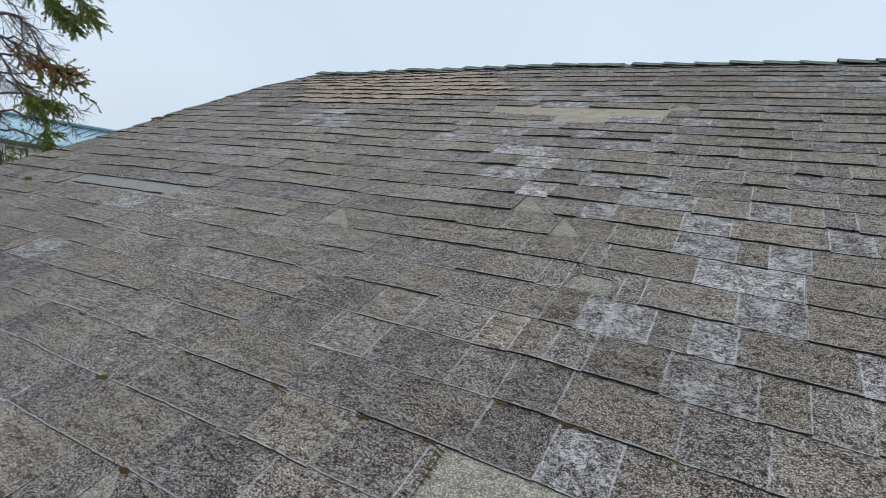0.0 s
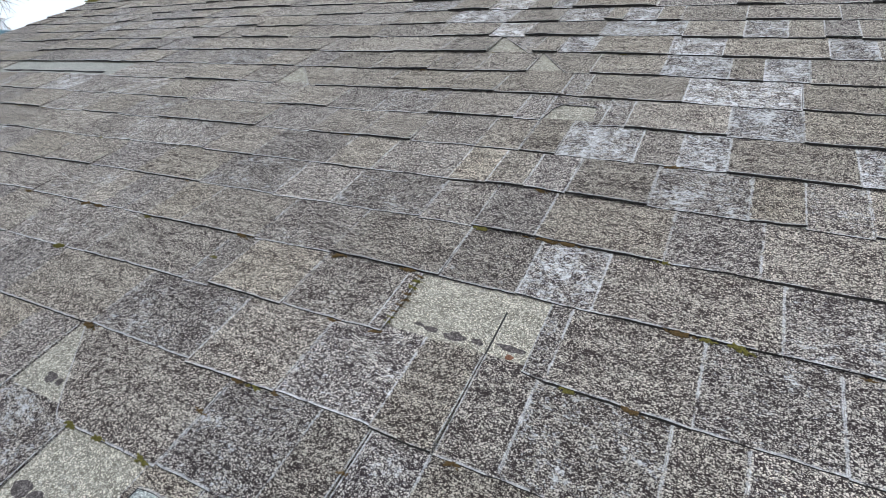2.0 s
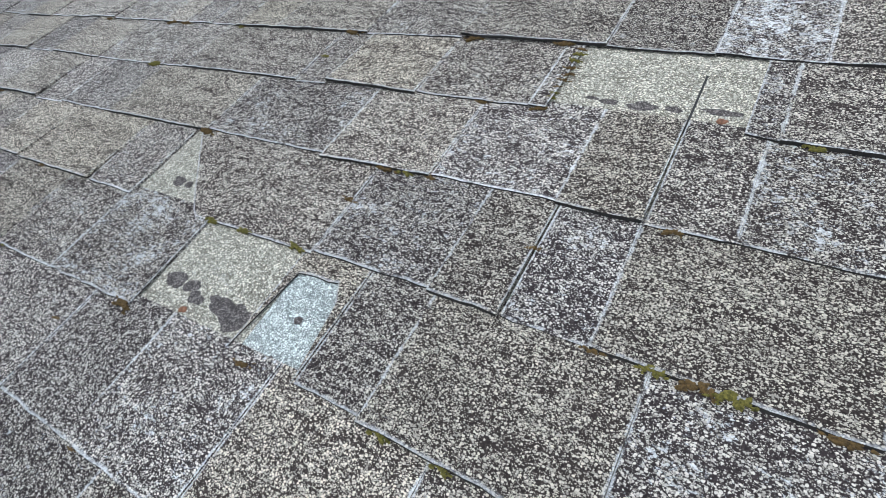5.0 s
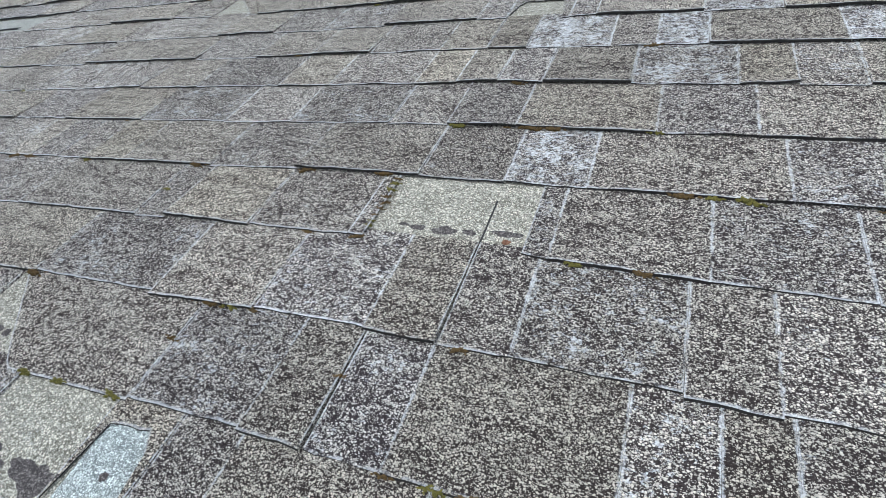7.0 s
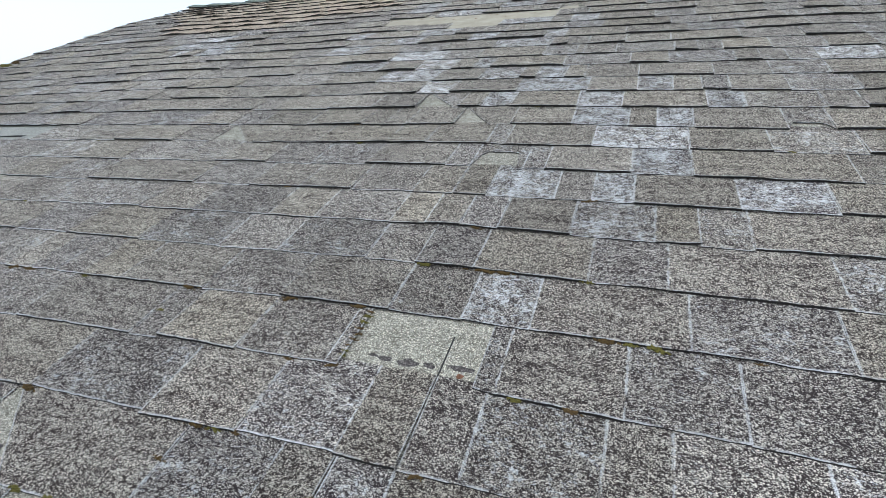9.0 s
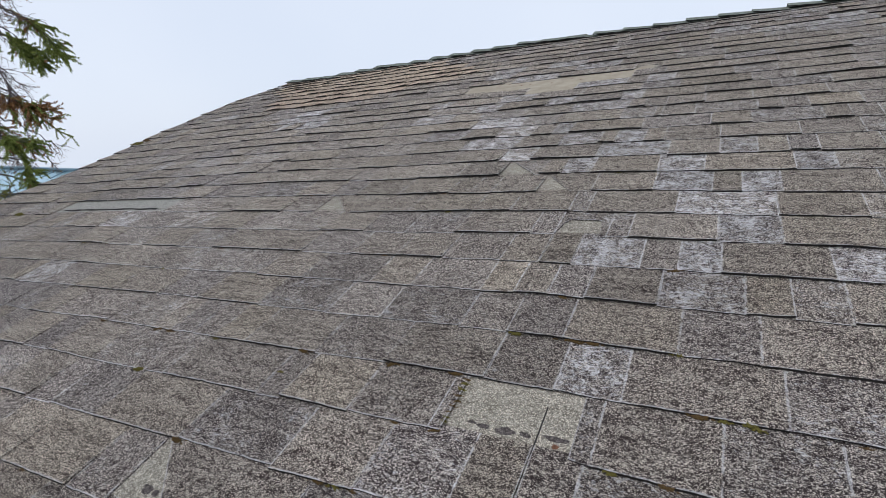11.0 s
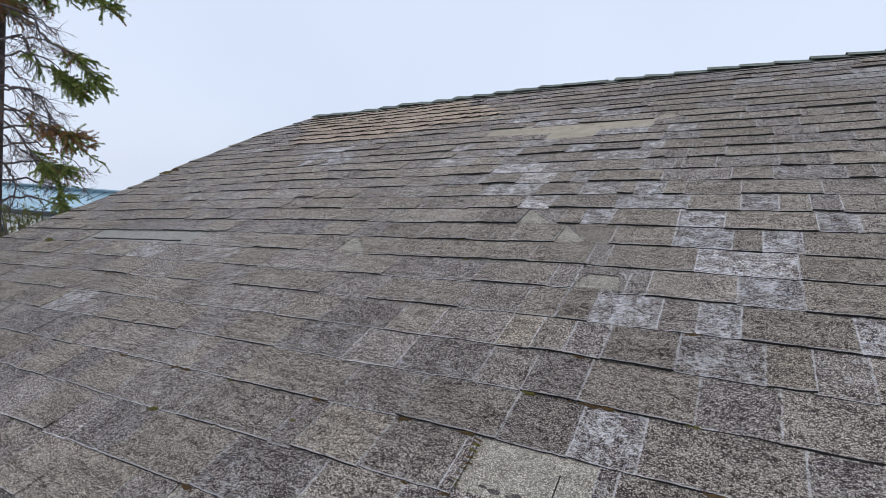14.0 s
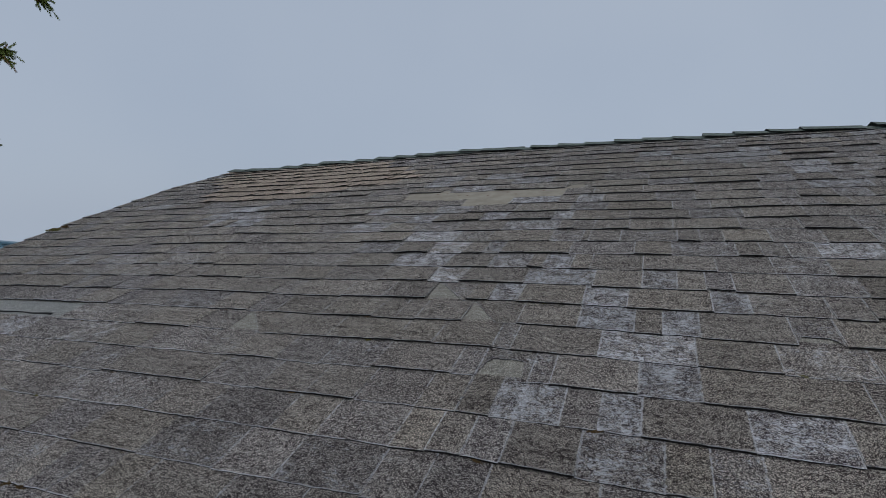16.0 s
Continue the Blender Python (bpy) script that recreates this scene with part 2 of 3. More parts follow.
# ---- builders ----
def mesh_of(name, verts, faces, materials, slots=None, smooth=False):
    me = bpy.data.meshes.new(name)
    me.from_pydata(verts, [], faces)
    for m in materials:
        me.materials.append(m)
    if slots is not None:
        me.polygons.foreach_set("material_index", slots)
    if smooth:
        me.polygons.foreach_set("use_smooth", [True] * len(me.polygons))
    me.update()
    return me


def part(name, me, parent, label="", m=None):
    """Links a mesh as one part under a thing or a part."""
    ob = new(name, me)
    ob.parent = parent
    if m is not None:
        ob.matrix_basis = m
    return tagged(ob, label)


def box(verts, faces, lo, hi):
    """Adds a box to lists of vertices and faces."""
    k = len(verts)
    verts += [(x, y, z) for x in (lo[0], hi[0]) for y in (lo[1], hi[1]) for z in (lo[2], hi[2])]
    faces += [tuple(k + i for i in f) for f in ((0, 1, 3, 2), (4, 6, 7, 5), (0, 4, 5, 1), (2, 3, 7, 6), (0, 2, 6, 4), (1, 5, 7, 3))]


def box_mesh(name, lo, hi, material):
    verts, faces = [], []
    box(verts, faces, lo, hi)
    return mesh_of(name, verts, faces, [material])


def smooth(x, a, b):
    t = min(1.0, max(0.0, (x - a) / (b - a)))
    return t * t * (3 - 2 * t)


# ---- ground ----
def ground_mesh():
    """A lawn on a low rise: level round the houses, falling gently away to the horizon."""
    verts, faces = [(0, 0, 0)], []
    rings = (20, 45, 60, 90, 150, 300, 700, 1500, 3500)
    for r in rings:
        for i in range(48):
            a = i * math.tau / 48
            verts.append((r * math.cos(a), r * math.sin(a), -0.045 * max(0, r - 45)))
    faces += [(0, 1 + i, 1 + (i + 1) % 48) for i in range(48)]
    for k in range(len(rings) - 1):
        faces += [(1 + 48 * k + i, 49 + 48 * k + i, 49 + 48 * k + (i + 1) % 48, 1 + 48 * k + (i + 1) % 48) for i in range(48)]
    return mesh_of("ground", verts, faces, [GRASS])


me = ground_mesh()
tagged(new("ground", me), "flat mown lawn round the houses", "ground", kind="structure")

# ---- the house under the roof ----
LEFT, RIGHT, EAVE, TOP = -3.21, 4.60, -0.95, 3.40
STEP = 0.1255


def roof_h(u, v):
    """The roof's slow sag and swells, in metres out of its plane."""
    h = -0.016 * smooth(-u, 1.5, 3.0) * (1 - smooth(v, 1.45, 1.95)) - 0.030 * smooth(-u, 1.0, 3.2) * smooth(v, 2.5, 3.3)
    return h + 0.0035 * noise.noise((u * 1.7, v * 1.7, 3.0)) * smooth(v, 0.2, 1.0)


def droop(u):
    """The courses and the ridge sink a little towards the gable."""
    return -0.04 * max(0.0, -u)


def course_v(k, u):
    """The bottom edge of course k, which droops a little towards the gable."""
    return k * (STEP if k > 0 else 0.130) + droop(u) + 0.0022 * noise.noise((u * 3.0, k * 7.3, 0.0))


house = tagged(new("house"), "single-storey house with a worn grey shingle roof", "house")


def deck_mesh():
    us, vs = np.linspace(LEFT, RIGHT, 60), np.linspace(EAVE, TOP, 40)
    verts = [(u, v + droop(u), roof_h(u, v + droop(u)) - 0.0028) for v in vs for u in us]
    faces = [(j * 60 + i, j * 60 + i + 1, j * 60 + i + 61, j * 60 + i + 60) for j in range(39) for i in range(59)]
    k = len(verts)
    verts += [(u, v, -0.10) for u, v in ((LEFT, EAVE + droop(LEFT)), (RIGHT, EAVE), (RIGHT, TOP), (LEFT, TOP + droop(LEFT)))]
    faces += [(k, k + 3, k + 2, k + 1)]
    me = mesh_of("deck", verts, faces, [FRESH])
    return add_tone(me, lambda i: (0.25, 0.5, 0.68), None)


def add_tone(me, tone, tab):
    """Stores the weathering and painted brightness of each vertex: lichen, warmth and brightness, and its way to the
    edges.
    """
    n = len(me.vertices)
    a = me.attributes.new("tone", "FLOAT_VECTOR", "POINT")
    a.data.foreach_set("vector", np.array([tone(i) for i in range(n)], np.float32).ravel())
    b = me.attributes.new("tab", "FLOAT_VECTOR", "POINT")
    b.data.foreach_set("vector", (np.array(tab, np.float32) if tab is not None else np.full((n, 3), 0.1, np.float32)).ravel())
    return me


roof = part("roof", deck_mesh(), house, "low-pitched gable roof of old grey asphalt shingles", ROOF)


def house_body():
    """Walls, gables and the far slope that close the house below the shingles."""
    c, sn = math.cos(radians(PITCH)), math.sin(radians(PITCH))
    front, ridge_y = EAVE * c + 0.35, TOP * c
    eave_z, ridge_z = 2.80 + EAVE * sn, 2.80 + TOP * sn
    back = 2 * ridge_y - front
    x0, x1 = LEFT + 0.28, RIGHT - 0.28
    for name, lo, hi in (("wall", (x0, front, 0), (x1, front + 0.15, eave_z)), ("wall", (x0, back - 0.15, 0), (x1, back, eave_z))):
        part(name, box_mesh(name, lo, hi, BOARD), house)
    for x in (x0, x1 - 0.15):
        prof = [(front + 0.15, 0), (back - 0.15, 0), (back - 0.15, eave_z), (ridge_y, ridge_z - 0.22), (front + 0.15, eave_z)]
        verts = [(x + d, y, z) for d in (0, 0.15) for y, z in prof]
        faces = [(0, 4, 3, 2, 1), (5, 6, 7, 8, 9)] + [(i, (i + 1) % 5, 5 + (i + 1) % 5, 5 + i) for i in range(5)]
        part("gable_wall", mesh_of("gable_wall", verts, faces, [BOARD]), house)
    far_y, far_z = ridge_y * 2 - EAVE * c, eave_z
    sink = droop(LEFT)
    verts = [(LEFT, ridge_y + sink * c, ridge_z + sink * sn - 0.02), (RIGHT, ridge_y, ridge_z), (RIGHT, far_y, far_z), (LEFT, far_y, far_z)]
    verts += [(x, y, z - 0.1) for x, y, z in verts]
    faces = [(0, 1, 2, 3), (7, 6, 5, 4), (1, 5, 6, 2), (2, 6, 7, 3), (3, 7, 4, 0)]
    me = mesh_of("far_slope", verts, faces, [FRESH])
    part("far_slope", add_tone(me, lambda i: (0.3, 0.3, 0.3), None), house)
    for u0, u1, v0, v1, name in ((LEFT + 0.012, LEFT + 0.04, EAVE, TOP, "rake_board"), (RIGHT - 0.04, RIGHT - 0.012, EAVE, TOP, "rake_board"), (LEFT + 0.05, RIGHT - 0.05, EAVE, EAVE + 0.03, "fascia")):
        part(name, box_mesh(name, (u0, v0, -0.19), (u1, v1, -0.104), BOARD), house, m=ROOF)


house_body()

# ---- shingle tabs ----
# Where the slots between tabs lie, course by course, in the stretch that the path goes over; elsewhere they fall at random.
# The letter after each slot tells the tab that follows it: R raised and warm, D raised and dark, F flush, L with some lichen, W white with it.
SLOTS, MAKE = {}, {}
GONE, TORN, WIDE = [], [], []


def course(k, text, gone=(), torn=(), wide=()):
    words = text.split()
    SLOTS[k] = [float(w) for w in words[::2]]
    MAKE.update({(k, float(u)): c for u, c in zip(words[::2], words[1::2])})
    GONE.extend((k, g) for g in gone)
    TORN.extend((k, *g) for g in torn)
    WIDE.extend((k, w) for w in wide)


course(-4, "-0.62 F -0.374 F -0.245 L -0.09 R 0.08 F 0.20 R 0.36 F 0.51 R", wide=(-0.374, -0.09))
course(-3, "-0.78 R -0.62 F -0.48 L -0.311 R -0.155 R -0.066 F 0.009 R 0.199 L 0.35 R 0.42 F 0.58 R", gone=(-0.311,), torn=((-0.155, "low", 0.72),), wide=(-0.311, -0.066))
course(-2, "-0.786 R -0.582 F -0.477 R -0.145 L 0.0 R 0.073 L 0.152 R 0.337 L 0.406 R 0.457 F 0.62 R", torn=((-0.477, "corner", 0.135),), wide=(-0.582, -0.145, 0.073))
course(-1, "-0.86 F -0.708 R -0.455 L -0.234 R -0.075 L 0.068 R 0.152 F 0.227 L 0.377 R 0.449 F 0.60 L", wide=(-0.708, 0.152))
course(0, "-1.10 R -0.92 L -0.66 R -0.388 F -0.329 R -0.176 F -0.019 L 0.004 R 0.205 L 0.235 R 0.395 L 0.529 F 0.70 R", gone=(0.004,), wide=(-0.66, 0.004))
course(1, "-1.30 F -1.04 L -0.86 R -0.786 F -0.715 F -0.64 R -0.537 R -0.34 F -0.175 R 0.029 F 0.151 W 0.256 R 0.473 L 0.66 R", wide=(-0.715,))
course(2, "-1.74 W -1.58 F -1.40 R -1.20 R -0.997 F -0.835 R -0.62 L -0.41 F -0.265 L -0.075 F 0.026 D 0.135 R 0.325 L 0.445 R 0.68 L", wide=(-0.835,))
course(3, "-1.26 F -1.092 L -0.823 F -0.74 R -0.579 F -0.371 R -0.254 F -0.08 R -0.003 R 0.07 D 0.145 R 0.28 W 0.424 R 0.496 L 0.576 R 0.80 L", wide=(0.145,))
course(4, "-2.02 L -1.85 R -1.62 F -1.40 R -1.22 L -1.05 R -0.684 F -0.511 R -0.365 R -0.23 F -0.08 R 0.015 R 0.089 W 0.231 F 0.305 W 0.383 R 0.568 W 0.72 R", wide=(0.015,))
course(5, "-1.86 W -1.68 F -1.45 L -1.25 R -1.06 F -0.85 L -0.713 R -0.549 F -0.41 L -0.256 R -0.046 F 0.015 L 0.141 L 0.19 R 0.373 W 0.493 R 0.78 F", torn=((0.015, "low", 0.6),), wide=(-0.713,))
course(6, "-2.42 F -2.2 F -2.0 F -1.8 F -1.62 L -1.40 F -1.22 R -0.98 F -0.835 R -0.68 R -0.468 R -0.253 R -0.142 R 0.021 L 0.069 R 0.28 W 0.491 R 0.653 L 0.82 R",
       gone=(-2.42, -2.2, -2.0, -1.8), torn=((-0.835, "corner", 0.13),))
course(7, "-1.42 F -1.25 L -1.02 R -0.86 F -0.75 R -0.572 R -0.388 R -0.312 R -0.246 R -0.104 R 0.054 R 0.215 W 0.354 R 0.421 W 0.505 R 0.70 L 0.79 R", torn=((-0.104, "corner", 0.10), (0.70, "low", 0.25)))
course(8, "-1.30 R -1.047 R -0.862 F -0.781 R -0.572 R -0.417 R -0.267 L -0.132 R -0.064 W 0.025 R 0.211 W 0.331 R 0.542 W 0.63 F 0.80 R", torn=((-0.267, "corner", 0.125),))
course(9, "-1.32 R -1.09 F -0.90 R -0.731 F -0.505 R -0.312 W -0.20 R 0.015 W 0.226 R 0.366 W 0.46 R 0.535 F 0.604 R 0.744 L 0.90 R")
course(10, "-1.35 R -1.12 F -0.951 F -0.739 R -0.517 W -0.301 R -0.137 W -0.002 R 0.05 W 0.142 R 0.205 F 0.364 R 0.571 F 0.72 L 0.86 R")
course(11, "-1.40 F -1.15 R -0.93 F -0.749 W -0.566 R -0.416 W -0.276 R -0.195 W -0.131 R 0.120 F 0.333 R 0.451 L 0.639 R 0.708 F 0.780 L 0.860 W")
course(12, "-1.30 R -1.06 L -0.94 R -0.78 R -0.58 W -0.36 L -0.22 R 0.03 L 0.144 R 0.171 R 0.280 L 0.470 R 0.540 F 0.613 R 0.752 F 0.90 R")
course(13, "-1.35 R -1.12 F -0.94 W -0.75 R -0.60 L -0.40 R -0.19 W 0.035 R 0.097 F 0.173 R 0.305 R 0.458 R 0.678 F 0.860 R")
course(14, "-1.76 W -1.58 R -1.30 R -1.05 R -0.90 L -0.68 W -0.55 R -0.33 W -0.22 R -0.01 W 0.07 R 0.30 R 0.52 L 0.70 R 0.90 F")
course(15, "-1.30 R -1.08 R -0.97 W -0.86 R -0.60 W -0.42 R -0.20 R 0.05 L 0.20 R 0.46 F 0.60 R 0.85 L")
course(16, "-2.20 L -1.95 W -1.75 R -1.50 F -1.30 R -0.95 R -0.75 F -0.50 F -0.36 R -0.26 W -0.03 R 0.06 W 0.17 R 0.40 L 0.55 R 0.80 F 0.92 R", gone=(-0.50, -0.36))
course(17, "-2.84 W -2.58 R -2.30 F -2.05 R -1.80 L -1.60 R -1.30 F -1.05 R -0.88 F -0.7 F -0.5 F -0.3 F -0.02 F 0.12 R 0.34 R 0.56 F 0.70 R", gone=(-0.88, -0.7, -0.5, -0.3))
course(18, "-0.90 R -0.70 R -0.65 W -0.40 R -0.03 R 0.10 R 0.36 L 0.55 R 0.82 L", torn=((-0.70, "low", 0.35), (-0.03, "low", 0.4)))
course(19, "-0.95 R -0.86 W -0.70 R -0.53 R -0.34 W -0.12 R 0.15 L 0.36 R 0.64 R 0.88 F")
course(20, "-0.86 W -0.68 R -0.52 W -0.31 R -0.10 R 0.16 F 0.30 R 0.58 R 0.80 L 0.97 W 1.14 R")
course(22, "-0.70 R -0.42 L -0.20 R 0.10 R 0.28 L 0.48 W 0.68 W 0.86 W 0.99 R")
course(23, "-0.75 R -0.48 R -0.22 L 0.05 R 0.30 W 0.47 R 0.66 R 0.81 W 0.96 R")

LICHEN = ((0.44, 0.65, 0.06, 0.6), (0.27, 1.02, 0.05, 0.6), (0.46, 0.95, 0.04, 0.6), (0.57, 1.08, 0.03, 0.9), (0.16, 0.56, 0.05, 0.7), (0.34, 0.56, 0.03, 0.8), (0.20, 0.19, 0.04, 0.9),
          (0.56, 0.19, 0.06, 0.5), (-0.26, 1.18, 0.05, 1.0), (0.0, 1.07, 0.04, 0.8), (0.12, 1.19, 0.06, 0.7), (0.38, 0.82, 0.06, 0.4), (-0.30, 1.75, 0.30, 0.25), (0.0, 1.45, 0.15, 0.3),
          (-2.0, 1.85, 0.20, 0.5), (-1.65, 0.24, 0.08, 0.6), (-1.78, 0.60, 0.06, 1.0), (0.40, -0.20, 0.06, 0.5), (0.9, 3.0, 0.4, 0.4))


def lichen_at(u, v):
    x = (0.29 + 0.34 * noise.noise((u * 2.1, v * 3.0, 9.0))) * (0.62 + 0.38 * smooth(v, 0.2, 0.8)) + 0.13 * smooth(u, -1.2, 0.2)
    return x + sum(0.54 * a * math.exp(-((u - x0) ** 2 + (v - y0) ** 2) / (2 * r * r)) for x0, y0, r, a in LICHEN)


def is_tan(k, u):
    """The mended stretch of newer tan shingles below the ridge."""
    left = -2.45 - 0.085 * (k - 18)
    right = -1.60 + 0.22 * (k - 18) if k < 21 else -0.98 - 0.13 * (k - 21)
    return 18 <= k <= 26 and left < u < right


def tab_data(rng, k, u0, u1, make, kind="", amount=0.0):
    """Vertices, faces, slots, weathering and painted brightness of one tab, in the roof's axes."""
    tan = is_tan(k, (u0 + u1) / 2)
    near = k < 13
    cols, rows = max(3, round((u1 - u0) / (0.0125 if near else 0.03))), 3 if near else 2
    middle = (u0 + u1) / 2
    raised = make in "RD"
    far = smooth(k, 4, 9)
    thick = rng.uniform(0.0033, 0.0045) + 0.0014 * far if raised or tan else rng.uniform(0.0014, 0.0020) + 0.0008 * far
    lifted = rng.random() < (0.62 if raised or tan else 0.12)
    lift0, lift1 = (rng.uniform(0.0, 0.0044 + 0.0012 * far) * lifted + rng.uniform(0, 0.0005) for _ in range(2))
    if kind:
        thick, lift0, lift1 = 0.0014, 0.0, 0.0
    drop, skew = rng.gauss(-0.0012 * raised, 0.0014), rng.gauss(0, 0.0016)
    if k >= 14:
        drop, skew = drop * 2.6, skew * 2.4
    elif k >= 5:
        drop, skew = drop * 1.9, skew * 1.8
    if tan:
        lift0, lift1 = rng.choice(((0.0, 0.009), (0.008, 0.0), (0.004, 0.006), (0.0, 0.002)))
        skew += rng.gauss(0, 0.006)
    seed = rng.uniform(0, 99)
    verts, tab, top = [], [], []
    for i in range(cols + 1):
        x = i / cols
        u = u0 + (u1 - u0) * x
        low, high = course_v(k, u) + drop + skew * (x - 0.5) + 0.0016 * noise.noise((u * 40, seed, 0)) + 0.0013 * noise.noise((u * 130, seed, 5)), course_v(k + 1, u) + 0.014
        full = low
        if kind == "corner":
            low += (high - low) * 0.96 * max(0.0, 1 - (u - u0) / amount)
        elif kind == "low":
            low += (high - low) * amount * min(1.0, 0.1 + x / 0.15) * (1 - smooth(x, 0.84, 0.90)) + 0.004 * noise.noise((u * 60, seed, 4))
        low = min(low, high - 0.004)
        lift = lift0 + (lift1 - lift0) * x + 0.0026 * noise.noise((u * 16, seed, 7))
        for j in range(rows + 1):
            s = (j / rows) ** 1.3
            v = low + (high - low) * s
            frac = (high - v) / (high - full)
            z = roof_h(u, v) + thick * frac + max(lift, 0) * frac * frac + 0.0009 * noise.noise((u * 22, v * 22, seed)) * min(1, 3 * (1 - s))
            verts.append((u, v, z))
            tab.append((u - u0, u1 - u, v - low))
    n, r = cols + 1, rows + 1
    for i in range(cols + 1):                   # underside: front and back
        for j in (0, rows):
            u, v, z = verts[i * r + j]
            verts.append((u, v - (0.0006 if j == 0 else 0), z - (thick if j == 0 else 0.006)))
            tab.append((0.05, 0.05, 0.05))
    faces, slots = [], []
    for i in range(cols):
        for j in range(rows):
            a = i * r + j
            faces.append((a, a + r, a + r + 1, a + 1))
            slots.append(0)
        b = n * r + 2 * i
        faces += [(b, b + 2, (i + 1) * r, i * r), (b + 1, b + 3, b + 2, b)]
        slots += [1, 1]
    e = n * r
    faces += [(*range(r), e + 1, e), (*reversed(range((n - 1) * r, n * r)), e + 2 * n - 2, e + 2 * n - 1)]
    slots += [0, 0]
    warm = min(1, max(0, rng.gauss({"R": 0.74, "D": 0.22, "F": 0.34, "L": 0.28, "W": 0.18}[make], 0.14)))
    lich = {"R": 0.08, "D": 0.18, "F": 0.27, "L": 0.58, "W": 1.0}[make] + rng.gauss(0, 0.07) + 0.12 * (lichen_at(middle, course_v(k, middle)) - 0.4)
    # painted in: lighter leftwards and up the slope, as light returned at grazing view
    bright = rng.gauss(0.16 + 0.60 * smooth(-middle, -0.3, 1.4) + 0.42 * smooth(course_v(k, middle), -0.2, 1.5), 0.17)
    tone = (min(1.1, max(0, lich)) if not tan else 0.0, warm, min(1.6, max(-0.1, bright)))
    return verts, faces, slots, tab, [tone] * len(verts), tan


def finish_tabs(name, verts, faces, slots, tab, tone, material):
    me = mesh_of(name, verts, faces, [material, BUTT], slots)
    return add_tone(me, lambda i: tone[i], tab)


def pick(rng, u, v, last):
    """The make of a tab that the courses above don't name: raised and flush tabs mostly take turns."""
    lich = lichen_at(u, v) + rng.gauss(0, 0.12)
    if rng.random() < (0.32 if last in "RD" else 0.75):
        return "R" if rng.random() < 0.85 else "D"
    return "W" if lich > 0.62 else "L" if lich > 0.38 else "F"


def shingles():
    rng = random.Random(11)
    rest = {False: [[], [], [], [], []], True: [[], [], [], [], []]}
    for k in range(-7, 27):
        known = SLOTS.get(k, ())
        marks = list(known)
        spans = [(LEFT + rng.gauss(0, 0.006), marks[0] if marks else RIGHT)]
        for a, b in zip(marks, marks[1:]):
            if b - a > 0.5:
                spans.append((a, b))
        if marks:
            spans.append((marks[-1], RIGHT))
        for a, b in spans:
            marks.append(a)
            x = a
            while True:
                x += rng.choice(((0.075, 0.11, 0.14, 0.16, 0.19, 0.21, 0.24) if k < 12 else (0.075, 0.09, 0.11, 0.13, 0.15, 0.18, 0.21)) if not is_tan(k, x) else (0.09, 0.11, 0.12, 0.15)) + rng.gauss(0, 0.004)
                if x > b - 0.06:
                    break
                marks.append(x)
        marks, last = sorted(set(marks)) + [RIGHT], "F"
        for a, b in zip(marks, marks[1:]):
            if (k, a) in GONE:
                continue
            torn = next((g for g in TORN if g[:2] == (k, a)), None)
            loose = 0.0003 + 0.0016 * smooth(-a, 0.3, 1.0) + (0.003 if is_tan(k, a) else 0)
            make = MAKE.get((k, a)) or pick(rng, (a + b) / 2, course_v(k, (a + b) / 2), last)
            last = make
            gap_a = 0.0013 if (k, a) in WIDE else rng.uniform(0.35 * loose, loose)
            gap_b = 0.0008 if (k, b) in WIDE else rng.uniform(0.35 * loose, loose)
            data = tab_data(rng, k, a + gap_a, b - gap_b, make, *(torn[2:] if torn else ()))
            verts, faces, slots, tab, tone, tan = data
            if -4 <= k <= 12 and a > -1.5 and b < 0.95:
                ou, ov, _ = verts[0]
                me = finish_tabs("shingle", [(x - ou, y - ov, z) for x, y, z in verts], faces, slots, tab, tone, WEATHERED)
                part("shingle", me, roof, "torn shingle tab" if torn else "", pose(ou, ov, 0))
            else:
                lists = rest[tan]
                k0 = len(lists[0])
                lists[0] += verts
                lists[1] += [tuple(i + k0 for i in f) for f in faces]
                lists[2] += slots
                lists[3] += tab
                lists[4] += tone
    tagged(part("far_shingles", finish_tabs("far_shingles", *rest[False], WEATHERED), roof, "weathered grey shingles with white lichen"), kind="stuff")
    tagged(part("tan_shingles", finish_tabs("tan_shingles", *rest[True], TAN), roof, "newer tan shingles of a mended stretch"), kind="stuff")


shingles()


def sheet(u0, u1, v0, v1, h, material, name, label, ragged=0.0):
    """A thin sheet on the roof with ragged edges."""
    verts, faces, n = [], [], 24
    for i in range(n + 1):
        u = u0 + (u1 - u0) * i / n
        for j, v in enumerate((v0, v1)):
            w = v + droop(u) - droop((u0 + u1) / 2) + ragged * noise.noise((u * 18, j * 5.0, v))
            verts.append((u, w, roof_h(u, w) + h))
    faces = [(2 * i, 2 * i + 2, 2 * i + 3, 2 * i + 1) for i in range(n)]
    k = len(verts)
    verts += [(x, y, z - 0.002) for x, y, z in verts]
    faces += [(k + 2 * i + j, k + 2 * i + 2 + j, 2 * i + 2 + j, 2 * i + j)[:: 1 if j == 0 else -1] for i in range(n) for j in (0, 1)]
    return part(name, add_tone(mesh_of(name, verts, faces, [material]), lambda i: (0.1, 0.3, 0.8), None), roof, label)


sheet(-0.98, 0.06, 1.97, 2.33, 0.0003, FELT, "felt", "bare brown felt where shingles have blown off", 0.004)


